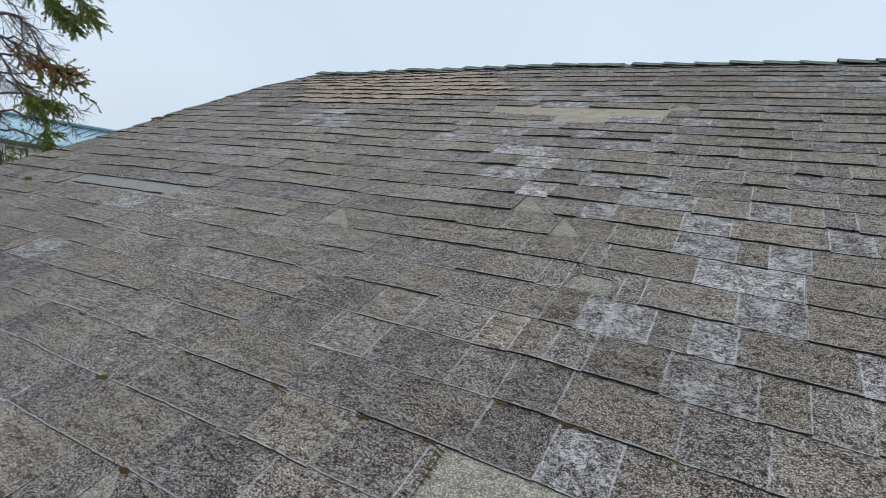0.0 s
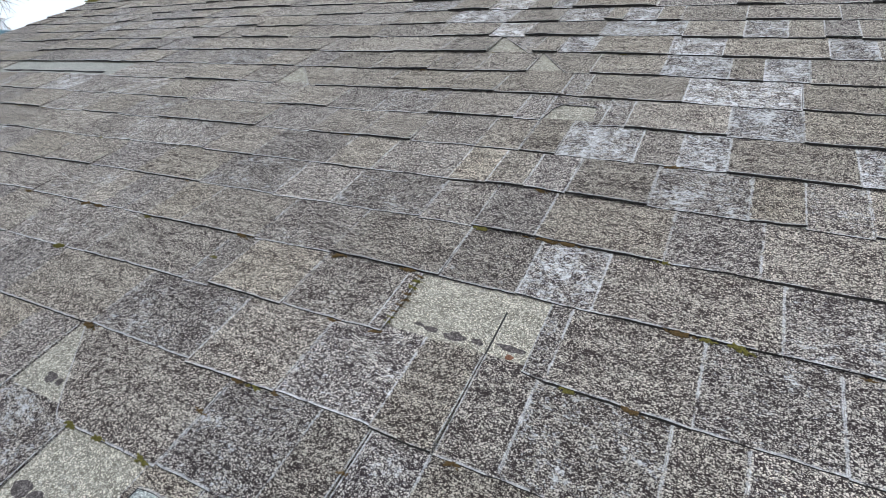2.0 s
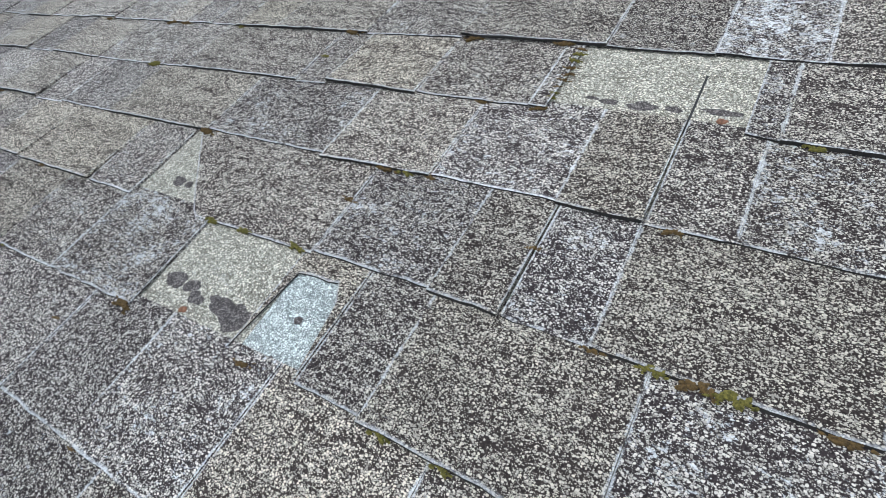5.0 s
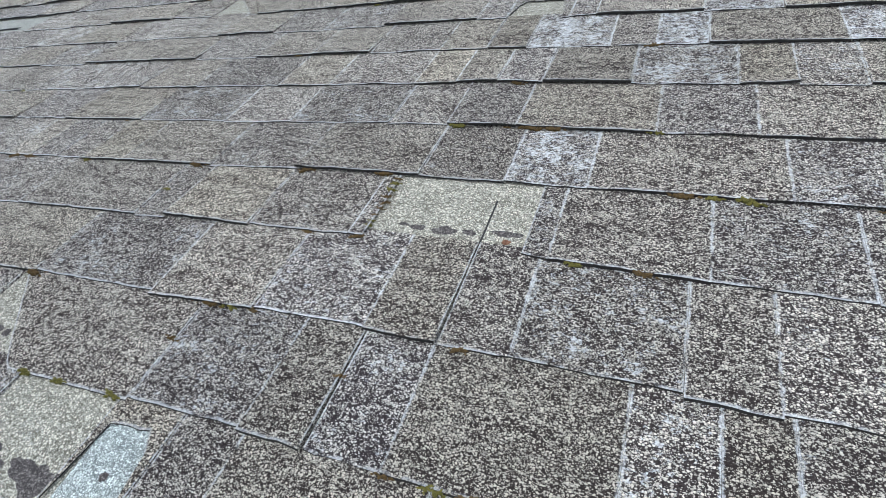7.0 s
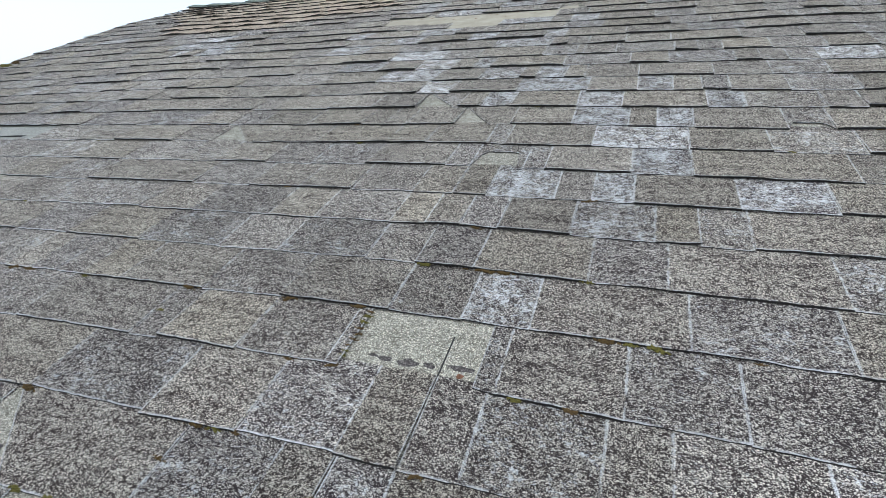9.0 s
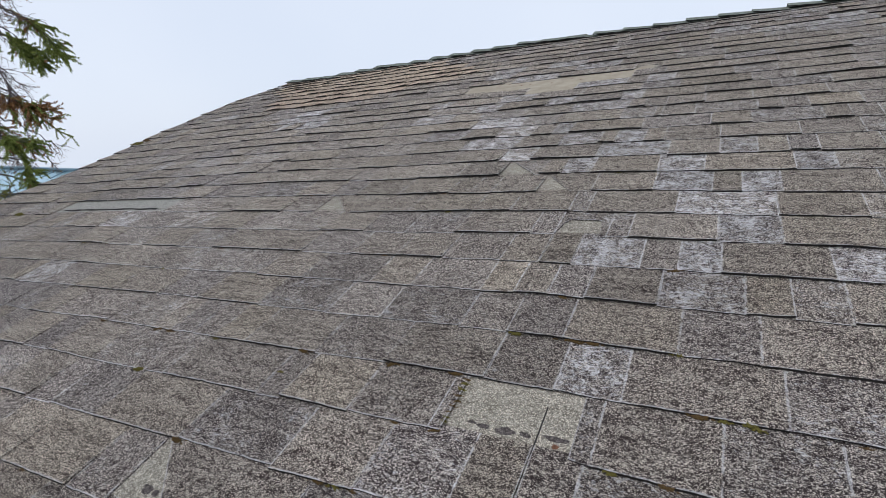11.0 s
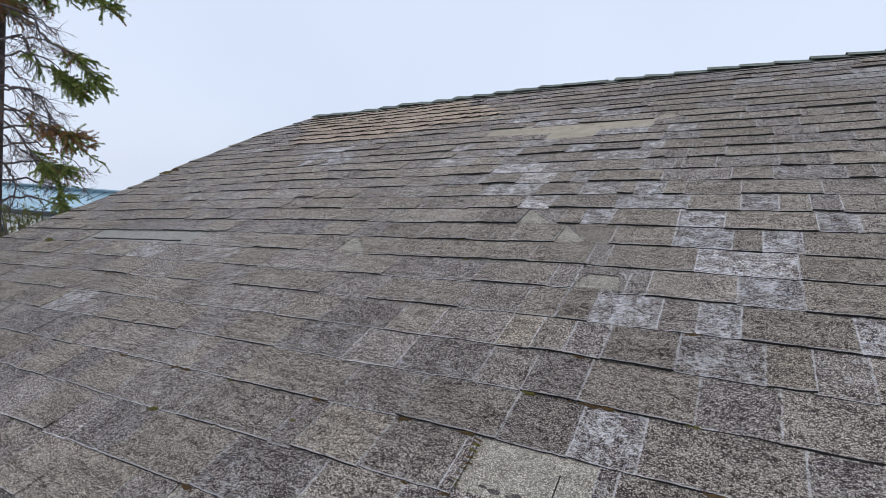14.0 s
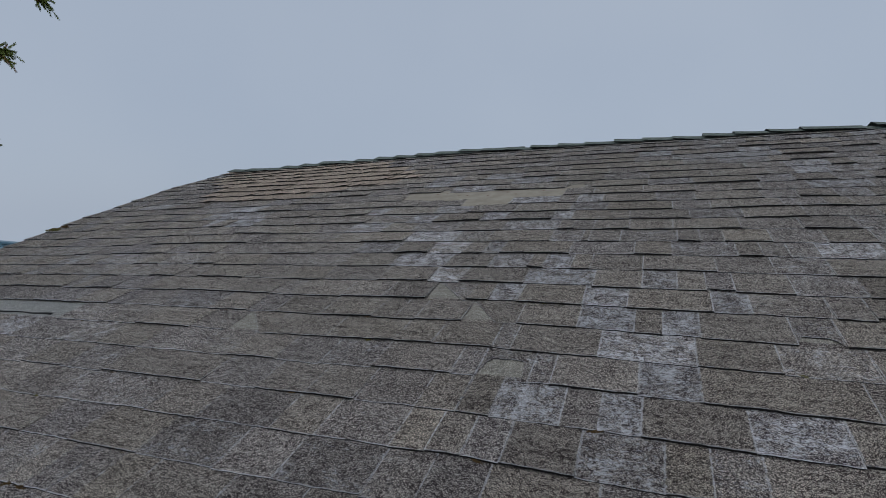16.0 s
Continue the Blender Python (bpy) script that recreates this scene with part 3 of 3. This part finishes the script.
def crack(u, v0, v1, width, name="slot", label="dark slot in the layer below"):
    verts, faces = [], []
    box(verts, faces, (u - width / 2, v0, roof_h(u, v0) - 0.0035), (u + width / 2, v1, roof_h(u, v0) - 0.0022))
    part(name, mesh_of(name, verts, faces, [TAR]), roof, label)


crack(0.152, -0.004, 0.092, 0.0022)
sheet(-0.146, -0.066, -0.395, -0.285, -0.0024, BLUE_GRIT, "bleached_patch", "bluish white bleached granules", 0.004)
sheet(-2.41, -1.63, course_v(6, -2.02) + 0.002, course_v(6, -2.02) + 0.124, -0.0015, GREY_GRIT, "underlayer", "pale grey underlayer laid bare", 0.002)
sheet(-2.36, -1.68, course_v(6, -2.0) + 0.027, course_v(6, -2.0) + 0.033, 0.0022, BUTT, "tar_strip", "dark ragged strip of old tar", 0.009)


def blob(name, u, v, h, ru, rv, rise, material, label, seed):
    """A flat rounded lump with an uneven outline."""
    verts, faces = [(0, 0, rise)], []
    for ring, (f, z) in enumerate(((0.6, 0.85), (0.9, 0.45), (1.0, -0.15))):
        for i in range(24):
            a = i * math.tau / 24
            w = f * (1 + 0.4 * noise.noise((math.cos(a) * 1.3, math.sin(a) * 1.3, seed)) + 0.25 * noise.noise((math.cos(a) * 5, math.sin(a) * 5, seed)))
            verts.append((ru * w * math.cos(a), rv * w * math.sin(a), rise * z))
    faces += [(0, 1 + i, 1 + (i + 1) % 24) for i in range(24)]
    for ring in range(2):
        faces += [(1 + ring * 24 + i, 25 + ring * 24 + i, 25 + ring * 24 + (i + 1) % 24, 1 + ring * 24 + (i + 1) % 24) for i in range(24)]
    return part(name, mesh_of(name, verts, faces, [material], smooth=True), roof, label, pose(u, v, roof_h(u, v) + h))


for i, (u, v, a, b) in enumerate(((-0.284, -0.355, 0.017, 0.009), (-0.258, -0.354, 0.012, 0.008), (-0.240, -0.363, 0.012, 0.008), (-0.203, -0.358, 0.020, 0.011), (-0.176, -0.364, 0.016, 0.014))):
    blob("tar_spot", u, v, -0.0027, a, b, 0.0005, GRIT, "dark tar spot" if i == 0 else "", i * 3.7)
for i, (u, v, a, b) in enumerate(((0.066, 0.030, 0.012, 0.004), (0.103, 0.030, 0.015, 0.007), (0.132, 0.031, 0.009, 0.005), (0.180, 0.036, 0.020, 0.005), (0.045, 0.033, 0.007, 0.003), (-0.421, -0.236, 0.012, 0.008), (-0.398, -0.238, 0.007, 0.006))):
    blob("worn_spot", u, v, -0.0027, a, b, 0.0005, GRIT, "dark spot where grains have worn off" if i == 0 else "", i * 2.3)
for i, (u, v) in enumerate(((0.113, 0.012), (0.182, 0.022), (-0.244, -0.380), (-0.106, -0.339), (-0.105, -0.383))):
    blob("nail_head", u, v, -0.0024, 0.0055, 0.0042, 0.0014, NAIL if i < 3 else GRIT, "rusty nail head" if i < 3 else "dark nail hole", i * 1.9)
for i in range(14):
    blob("nail_head", -0.72 + 0.05 * i + random.uniform(-0.015, 0.015), 2.165 + random.choice((0, 0.05, 0.085)) + random.uniform(-0.01, 0.01), 0.001, 0.0045, 0.004, 0.002, NAIL, "", i * 1.3)


def ridge_caps():
    """Bent cap shingles that lap along the ridge."""
    turn, arc = 2 * radians(PITCH), []
    for i in range(13):
        a = -0.105 + 0.21 * i / 12
        k = smooth(a, -0.05, 0.05)
        ang = -turn * k
        arc.append((a, ang))
    prof, v, h = [], 0.0, 0.0
    for (a, ang), (b, _) in zip(arc, arc[1:]):
        prof.append((v, h))
        v, h = v + (b - a) * math.cos(ang), h + (b - a) * math.sin(ang)
    prof.append((v, h))
    mid = prof[6]
    prof = [(v - mid[0], h - mid[1]) for v, h in prof]
    variants = []
    for seed in range(5):
        verts, faces, tab = [], [], []
        for i, (x, z) in enumerate(((0.0, 0.021), (0.09, 0.014), (0.30, 0.002))):
            for v, h in prof:
                w = 0.004 * noise.noise((x * 9, v * 14, seed * 3.3))
                verts.append((x + w, v, h + z + w))
                tab.append((x, 0.2, 0.1))
        for i in range(2):
            faces += [(i * 13 + j, (i + 1) * 13 + j, (i + 1) * 13 + j + 1, i * 13 + j + 1) for j in range(12)]
        k = len(verts)
        verts += [(x, y, z - 0.0045) for x, y, z in verts]
        tab += [(0.1, 0.1, 0.1)] * k
        faces += [(k + j, j, j + 1, k + j + 1) for j in range(12)]
        faces += [(k, k + 13, 13, 0), (k + 13, k + 26, 26, 13), (12, 25, k + 25, k + 12), (25, 38, k + 38, k + 25)]
        me = mesh_of("ridge_cap", verts, faces, [CAP, BUTT], [0] * 24 + [1] * (len(faces) - 24))
        variants.append(add_tone(me, lambda i: (0.25, 0.3, 0.5), tab))
    rng = random.Random(4)
    u = LEFT + 0.07
    while u < RIGHT - 0.2:
        part("ridge_cap", variants[rng.randrange(5)], roof, "", pose(u, TOP + droop(u) + rng.gauss(0, 0.005), roof_h(u, TOP) + rng.gauss(0, 0.003), 0, rng.gauss(0, 0.7), rng.gauss(0, 1.2) + (2.3 if u < 0 else 0)))
        u += 0.178 + rng.gauss(0, 0.008)


ridge_caps()


# ---- moss on the roof ----
def moss_mesh(seed, material):
    """A small cushion made of many little lumps."""
    rng, bm = random.Random(seed), bmesh.new()
    for _ in range(34):
        x, y, r = rng.gauss(0, 0.52), rng.gauss(0, 0.2), rng.uniform(0.08, 0.25)
        bmesh.ops.create_icosphere(bm, subdivisions=1, radius=r, matrix=pose(x, y, r * 0.3, rng.uniform(0, 90), rng.uniform(0, 90), 0))
    for v in bm.verts:
        v.co *= 1 + 0.35 * noise.noise(v.co * 3 + Vector((seed, 0, 0))) + 0.3 * noise.noise(v.co * 11 + Vector((seed, 5, 0)))
    me = bpy.data.meshes.new("moss_tuft")
    bm.to_mesh(me)
    bm.free()
    me.materials.append(material)
    return me


MOSSES = [moss_mesh(i, (MOSS, MOSS, RUST_MOSS, RUST_MOSS)[i % 4]) for i in range(8)]


def moss(u, v, size, rng):
    tint = rng.randrange(8)
    ob = new("moss_tuft", MOSSES[tint])
    ob.matrix_basis = ROOF @ pose(u, v - 0.003, roof_h(u, v) + 0.0022, 0, 0, rng.uniform(-15, 15)) @ Matrix.Diagonal((size, size * 0.8, size * 0.95, 1))
    tagged(ob, "small cushion of olive moss on a shingle edge" if tint % 4 < 2 else "small cushion of rusty brown moss on a shingle edge", "moss", "moss tufts on the shingle edges")


rng = random.Random(21)
for k, us in ((1, (-1.05, -0.83, -0.787, -0.63, -0.37, -0.154, -0.02, 0.365, 0.394, 0.428)), (2, (0.044, 0.158, 0.19, 0.324)), (0, (-0.733, 0.263, 0.333)),
              (-1, (-0.454, -0.136, -0.11, -0.077, 0.176)), (-2, (-0.304, -0.25, -0.166, 0.157, 0.20, 0.228, 0.253, 0.318)), (-3, (-0.321, -0.126, 0.03, 0.088)), (3, (0.104,)), (4, (0.30,))):
    for u in us:
        moss(u, course_v(k, u), rng.uniform(0.008, 0.014), rng)
for i in range(8):
    moss(0.003 + rng.uniform(-0.002, 0.002), 0.116 - 0.012 * i + rng.uniform(-0.003, 0.003), rng.uniform(0.0045, 0.008), rng)
for u, v in ((0.072, -0.185), (-0.15, -0.19), (-0.376, 0.046), (0.0, 0.02), (-0.39, -0.45)):
    moss(u, v, rng.uniform(0.005, 0.009), rng)
for _ in range(40):
    k, u = rng.randrange(-4, 9), rng.uniform(-2.4, 0.9)
    moss(u, course_v(k, u), rng.uniform(0.004, 0.008), rng)
moss(-3.18, 1.66, 0.05, rng)
moss(-3.16, 1.72, 0.035, rng)
moss(-2.70, 0.648, 0.03, rng)


# ---- the neighbouring building ----
def neighbour():
    b = tagged(new("neighbouring_building"), "white building with a pale blue standing-seam metal roof", "building")
    # its own axes: x along the eave, y away from the house under the roof
    b.matrix_basis = pose(0.38, -0.57, 0, 0, 0, -4.8)
    x0, x1, eave_y, ridge_y, eave_z = -30.0, -9.5, 4.42, 5.40, 2.555
    top = lambda x: 2.91 - 0.032 * (x + 12.07)        # the upper edge sinks towards the near end
    run = ridge_y - eave_y
    for sign, name in ((1, "roof"), (-1, "far_roof")):
        verts = [(x0, eave_y, eave_z), (x1, eave_y, eave_z), (x1, ridge_y, top(x1)), (x0, ridge_y, top(x0))]
        if sign < 0:
            verts = [(x, 2 * ridge_y - y, z) for x, y, z in verts]
        verts += [(x, y, z - 0.05) for x, y, z in verts]
        faces = [(0, 1, 2, 3), (7, 6, 5, 4), (0, 4, 5, 1), (1, 5, 6, 2), (2, 6, 7, 3), (3, 7, 4, 0)]
        rf = part(name, mesh_of(name, verts, faces, [METAL_ROOF]), b, "pale blue standing-seam sheets")
        if sign > 0:
            x = x0 + 0.1
            while x < x1:
                rise = top(x) - eave_z
                part("seam", box_mesh("seam", (-0.022, 0, 0), (0.022, math.hypot(run, rise), 0.014), SEAM), rf, "", pose(x, eave_y, eave_z, math.degrees(math.atan2(rise, run)), 0, 0))
                x += 0.53
    verts = [(x, ridge_y + d, top(x) + h) for x in (x0, x1) for d, h in ((-0.09, 0.0), (-0.09, 0.04), (0.09, 0.04), (0.09, 0.0))]
    faces = [(0, 1, 2, 3), (7, 6, 5, 4), (0, 4, 5, 1), (1, 5, 6, 2), (2, 6, 7, 3), (3, 7, 4, 0)]
    part("ridge_cap", mesh_of("ridge_cap", verts, faces, [SEAM]), b)
    part("gutter", box_mesh("gutter", (x0, eave_y - 0.1, eave_z - 0.10), (x1, eave_y - 0.004, eave_z + 0.005), DARK_TRIM), b, "dark gutter")
    part("wall", box_mesh("wall", (x0 + 0.3, eave_y + 0.1, 0), (x1 - 0.3, 2 * ridge_y - eave_y - 0.3, eave_z - 0.06), PAINT), b, "white painted wall")
    for i in range(8):
        x = x0 + 1.6 + i * 2.35
        w = part("window", box_mesh("window", (x, eave_y + 0.075, 0.95), (x + 1.4, eave_y + 0.105, 2.10), DARK_TRIM), b)
        part("pane", box_mesh("pane", (x + 0.07, eave_y + 0.062, 1.02), (x + 1.33, eave_y + 0.074, 2.03), GLASS), w)


neighbour()


# ---- the conifer beside the gable ----
def tube(bm, pts, r0, r1, sides=6):
    """A tapered limb along points."""
    rings = []
    for i, q in enumerate(pts):
        q = Vector(q)
        way = (Vector(pts[min(i + 1, len(pts) - 1)]) - Vector(pts[max(i - 1, 0)])).normalized()
        a = way.orthogonal().normalized()
        b = way.cross(a)
        r = r0 + (r1 - r0) * i / (len(pts) - 1)
        rings.append([bm.verts.new(q + r * (math.cos(j * math.tau / sides) * a + math.sin(j * math.tau / sides) * b)) for j in range(sides)])
    for x, y in zip(rings, rings[1:]):
        for j in range(sides):
            bm.faces.new((x[j], x[(j + 1) % sides], y[(j + 1) % sides], y[j]))
    bm.faces.new(rings[-1])


def glide(pts, steps):
    """A smooth line through points."""
    pts = [Vector(q) for q in pts]
    out = []
    for i in range(len(pts) - 1):
        a, b, c, d = pts[max(i - 1, 0)], pts[i], pts[i + 1], pts[min(i + 2, len(pts) - 1)]
        for j in range(steps):
            t = j / steps
            out.append(0.5 * (2 * b + (c - a) * t + (2 * a - 5 * b + 4 * c - d) * t * t + (3 * b - a - 3 * c + d) * t ** 3))
    return out + [pts[-1]]


def needles(verts, faces, pts, rng, count, length, width=0.0010):
    """Short stiff needles all round a shoot."""
    for _ in range(count):
        f = rng.random() ** 0.85 * (len(pts) - 1.001)
        i = int(f)
        q = pts[i].lerp(pts[i + 1], f - i)
        way = (pts[i + 1] - pts[i]).normalized()
        out = Vector((rng.gauss(0, 1), rng.gauss(0, 1), rng.gauss(0.25, 1)))
        out = (out - way * out.dot(way)).normalized()
        tip = (way * rng.uniform(0.5, 1.0) + out).normalized() * length * rng.uniform(0.7, 1.15)
        side = tip.cross(Vector((rng.gauss(0, 1), rng.gauss(0, 1), rng.gauss(0, 1)))).normalized() * width
        k = len(verts)
        verts += [tuple(q - side), tuple(q + side), tuple(q + tip * 0.6 + side * 1.1), tuple(q + tip), tuple(q + tip * 0.6 - side * 1.1)]
        faces.append((k, k + 1, k + 2, k + 3, k + 4))


def conifer():
    rng = random.Random(5)
    tree = tagged(new("conifer_tree"), "tall spruce with drooping half-bare limbs and some dry brown sprays", "tree")
    base = Vector((-4.24, 0.42, 0))
    tree.matrix_basis = Matrix.Translation(base)
    bm = bmesh.new()
    lean = lambda z: Vector((-4.24 + 0.012 * z, 0.42 + 0.155 * z, z))
    tube(bm, [lean(z) - base for z in (-0.05, 0.3, 1.2, 2.2, 3.1, 4.0, 5.0, 6.2, 7.4, 8.6)], 0.10, 0.012, 12)
    me = bpy.data.meshes.new("trunk")
    bm.to_mesh(me)
    bm.free()
    me.materials.append(BARK)
    part("trunk", me, tree)
    green, dry = ([], []), ([], [])

    def limb(pts, r, leafy, brown=0.0, twigs=26, hang=1.0, keep=0.92, root=True):
        """A main limb with hanging twigs; the outer part carries green sprays."""
        bm = bmesh.new()
        if root:
            pts = (lean(pts[0][2] + 0.12 - 0.25 * rng.random()), *pts)
        line = [q - base for q in glide(pts, 5)]
        line = line[: max(8, int(len(line) * keep))]
        line = [q + Vector((rng.gauss(0, 0.006), rng.gauss(0, 0.006), rng.gauss(0, 0.008))) if 0 < i < len(line) - 1 else q for i, q in enumerate(line)]
        tube(bm, line, r, r * 0.22, 6)
        for _ in range(twigs):
            f = rng.uniform(0.12, 1.0) ** 0.75
            at = f * (len(line) - 1.001)
            i = int(at)
            q = line[i].lerp(line[i + 1], at - i)
            way = (line[i + 1] - line[i]).normalized()
            side = way.cross(Vector((0, 0, 1))).normalized() * rng.choice((-1, 1))
            size = rng.uniform(0.12, 0.27) * (1.15 - 0.65 * f)
            d = (way * rng.uniform(0.3, 1.1) + side * rng.uniform(0.1, 0.8) + Vector((0, 0, -rng.uniform(0.2, 1.0) * hang * (1.25 - 0.95 * f)))).normalized()
            twig = [q]
            for s in range(4):
                d = (d + Vector((rng.gauss(0, 0.16), rng.gauss(0, 0.16), rng.gauss(-0.12 + 0.12 * f, 0.14)))).normalized()
                twig.append(twig[-1] + d * size / 4)
            tube(bm, twig, r * 0.22, 0.0012, 4)
            live = rng.random() < smooth(f, leafy - 0.12, leafy + 0.2)
            for _ in range(rng.randrange(5, 9)):
                b = rng.randrange(1, 5)
                e = (d + Vector((rng.gauss(0, 0.6), rng.gauss(0, 0.6), rng.gauss(-0.1, 0.45)))).normalized()
                tip = twig[b] + e * rng.uniform(0.045, 0.11)
                shoot = [twig[b], twig[b].lerp(tip, 0.5) + Vector((0, 0, rng.gauss(0.004, 0.004))), tip]
                if live:
                    needles(*(dry if rng.random() < brown else green), shoot, rng, 120, 0.0130)
                else:
                    tube(bm, shoot, 0.0015, 0.0007, 3)
                    if rng.random() < 0.12 + brown * 0.3:
                        needles(*dry, shoot, rng, 14, 0.013)
            if live:
                needles(*(dry if rng.random() < brown else green), twig, rng, 260, 0.0130)
        if leafy < 0.95:
            needles(*green, line[int(len(line) * max(leafy, 0.55)):], rng, 600, 0.0135)
        me = bpy.data.meshes.new("limb")
        bm.to_mesh(me)
        bm.free()
        me.materials.append(TWIG)
        part("limb", me, tree)

    limb(((-3.75, 0.93, 4.79), (-3.62, 1.07, 4.66), (-3.50, 1.17, 4.54), (-3.34, 1.31, 4.46), (-3.19, 1.43, 4.36)), 0.012, 0.56, 0.05, 46)
    limb(((-3.85, 0.93, 5.00), (-3.70, 1.03, 4.94), (-3.54, 1.14, 4.87), (-3.39, 1.25, 4.81), (-3.25, 1.35, 4.75)), 0.012, 0.5, 0.03, 46, 0.7)
    limb(((-3.95, 0.93, 4.86), (-3.80, 1.02, 4.82), (-3.68, 1.10, 4.76), (-3.58, 1.18, 4.70)), 0.011, 0.3, 0.03, 40, 0.7)
    limb(((-3.98, 1.02, 4.66), (-3.86, 1.06, 4.62), (-3.78, 1.15, 4.58), (-3.72, 1.24, 4.54)), 0.010, 0.3, 0.15, 26, 0.8)
    limb(((-3.98, 0.99, 4.52), (-3.89, 1.02, 4.48), (-3.81, 1.05, 4.42)), 0.009, 0.3, 0.85, 16)
    limb(((-3.83, 0.93, 4.41), (-3.68, 1.08, 4.35), (-3.60, 1.12, 4.20), (-3.48, 1.20, 4.11), (-3.38, 1.25, 4.01), (-3.33, 1.28, 3.88)), 0.012, 0.60, 0.05, 38)
    limb(((-3.89, 0.92, 4.17), (-3.73, 1.03, 4.21), (-3.63, 1.07, 4.06), (-3.55, 1.19, 3.96), (-3.47, 1.27, 3.83)), 0.011, 0.62, 0.05, 36)
    limb(((-3.93, 0.91, 3.93), (-3.85, 0.99, 3.91), (-3.77, 1.06, 3.87), (-3.66, 1.10, 3.76), (-3.66, 1.14, 3.59)), 0.014, 1.3, 0.0, 26)
    limb(((-3.95, 0.91, 3.84), (-3.82, 0.96, 3.78), (-3.69, 1.06, 3.68), (-3.55, 1.14, 3.60), (-3.41, 1.22, 3.54)), 0.011, 0.66, 0.75, 40)
    limb(((-3.96, 0.90, 3.73), (-3.84, 0.97, 3.63), (-3.72, 1.00, 3.50), (-3.64, 1.07, 3.38), (-3.48, 1.20, 3.36)), 0.010, 0.68, 0.1, 40)
    limb(((-3.97, 0.90, 3.64), (-3.83, 1.00, 3.48), (-3.69, 1.09, 3.33), (-3.63, 1.10, 3.19), (-3.61, 1.13, 3.10)), 0.010, 0.70, 0.1, 32)
    limb(((-4.02, 0.91, 3.45), (-3.96, 0.96, 3.37), (-3.95, 0.96, 3.24), (-3.96, 0.92, 3.07)), 0.013, 1.3, 0.2, 14)
    for i in range(15):
        z, a = 3.15 + 0.125 * i, rng.uniform(-0.5, 1.6)
        p0, reach = lean(z), rng.uniform(0.32, 0.60)
        d = Vector((math.cos(a), math.sin(a), 0))
        limb((p0, p0 + d * reach * 0.4 + Vector((0, 0, 0.03)), p0 + d * reach * 0.75 - Vector((0, 0, 0.05)), p0 + d * reach - Vector((0, 0, 0.18))), 0.009, rng.choice((0.7, 0.75, 1.3, 1.3)), 0.25, 6, keep=1.0, root=False)
    for z in [2.2 + 0.17 * i for i in range(37)]:
        for _ in range(1 if z < 5.2 else 2):
            a = rng.uniform(0.85, 1.6) * math.pi if z < 5.2 else rng.uniform(0, math.tau)
            reach = (1.5 if z < 5 else 1.05 - 0.26 * (z - 5)) * rng.uniform(0.7, 1.1)
            if reach < 0.15:
                continue
            p0 = lean(z)
            d = Vector((math.cos(a), math.sin(a), 0))
            limb((p0, p0 + d * reach * 0.35 + Vector((0, 0, 0.03)), p0 + d * reach * 0.7 - Vector((0, 0, 0.12)), p0 + d * reach - Vector((0, 0, 0.34))), 0.012, 0.6, 0.05, 15, root=False)
    tagged(part("crown", mesh_of("crown", *green, [NEEDLE]), tree, "dense dark green needles on drooping sprays"), kind="stuff")
    tagged(part("dry_sprays", mesh_of("dry_sprays", *dry, [DRY_NEEDLE]), tree, "dry rust-brown needles"), kind="stuff")


conifer()


# ---- a light green bush that rises behind the gable edge ----
def bush():
    rng = random.Random(8)
    ob = tagged(new("bush"), "yellow-green feathery bush close behind the gable edge", "bush")
    base = Vector((-3.84, 0.86, 0))
    ob.matrix_basis = Matrix.Translation(base)
    verts, faces, bm = [], [], bmesh.new()
    for i in range(70):
        a, r = rng.uniform(0, math.tau), rng.uniform(0.05, 0.27)
        top = Vector((r * math.cos(a), r * math.sin(a), rng.uniform(2.80, 3.26) - 0.5 * r))
        line = glide((Vector((0, 0, rng.uniform(-0.02, 0.4))), Vector((top.x * 0.5, top.y * 0.5, top.z * 0.55)), top), 4)
        tube(bm, line, 0.012, 0.002, 4)
        for q in range(16):
            k = rng.uniform(0.35, 1.0) * (len(line) - 1.001)
            p0 = line[int(k)].lerp(line[int(k) + 1], k - int(k))
            tip = p0 + Vector((rng.gauss(0, 0.6), rng.gauss(0, 0.6), rng.gauss(0.5, 0.4))).normalized() * rng.uniform(0.06, 0.14)
            needles(verts, faces, [p0, p0.lerp(tip, 0.5), tip], rng, 40, 0.022, 0.0018)
    me = bpy.data.meshes.new("stems")
    bm.to_mesh(me)
    bm.free()
    me.materials.append(TWIG)
    part("stems", me, ob)
    tagged(part("foliage", mesh_of("foliage", verts, faces, [BUSH_LEAF]), ob), kind="stuff")


bush()
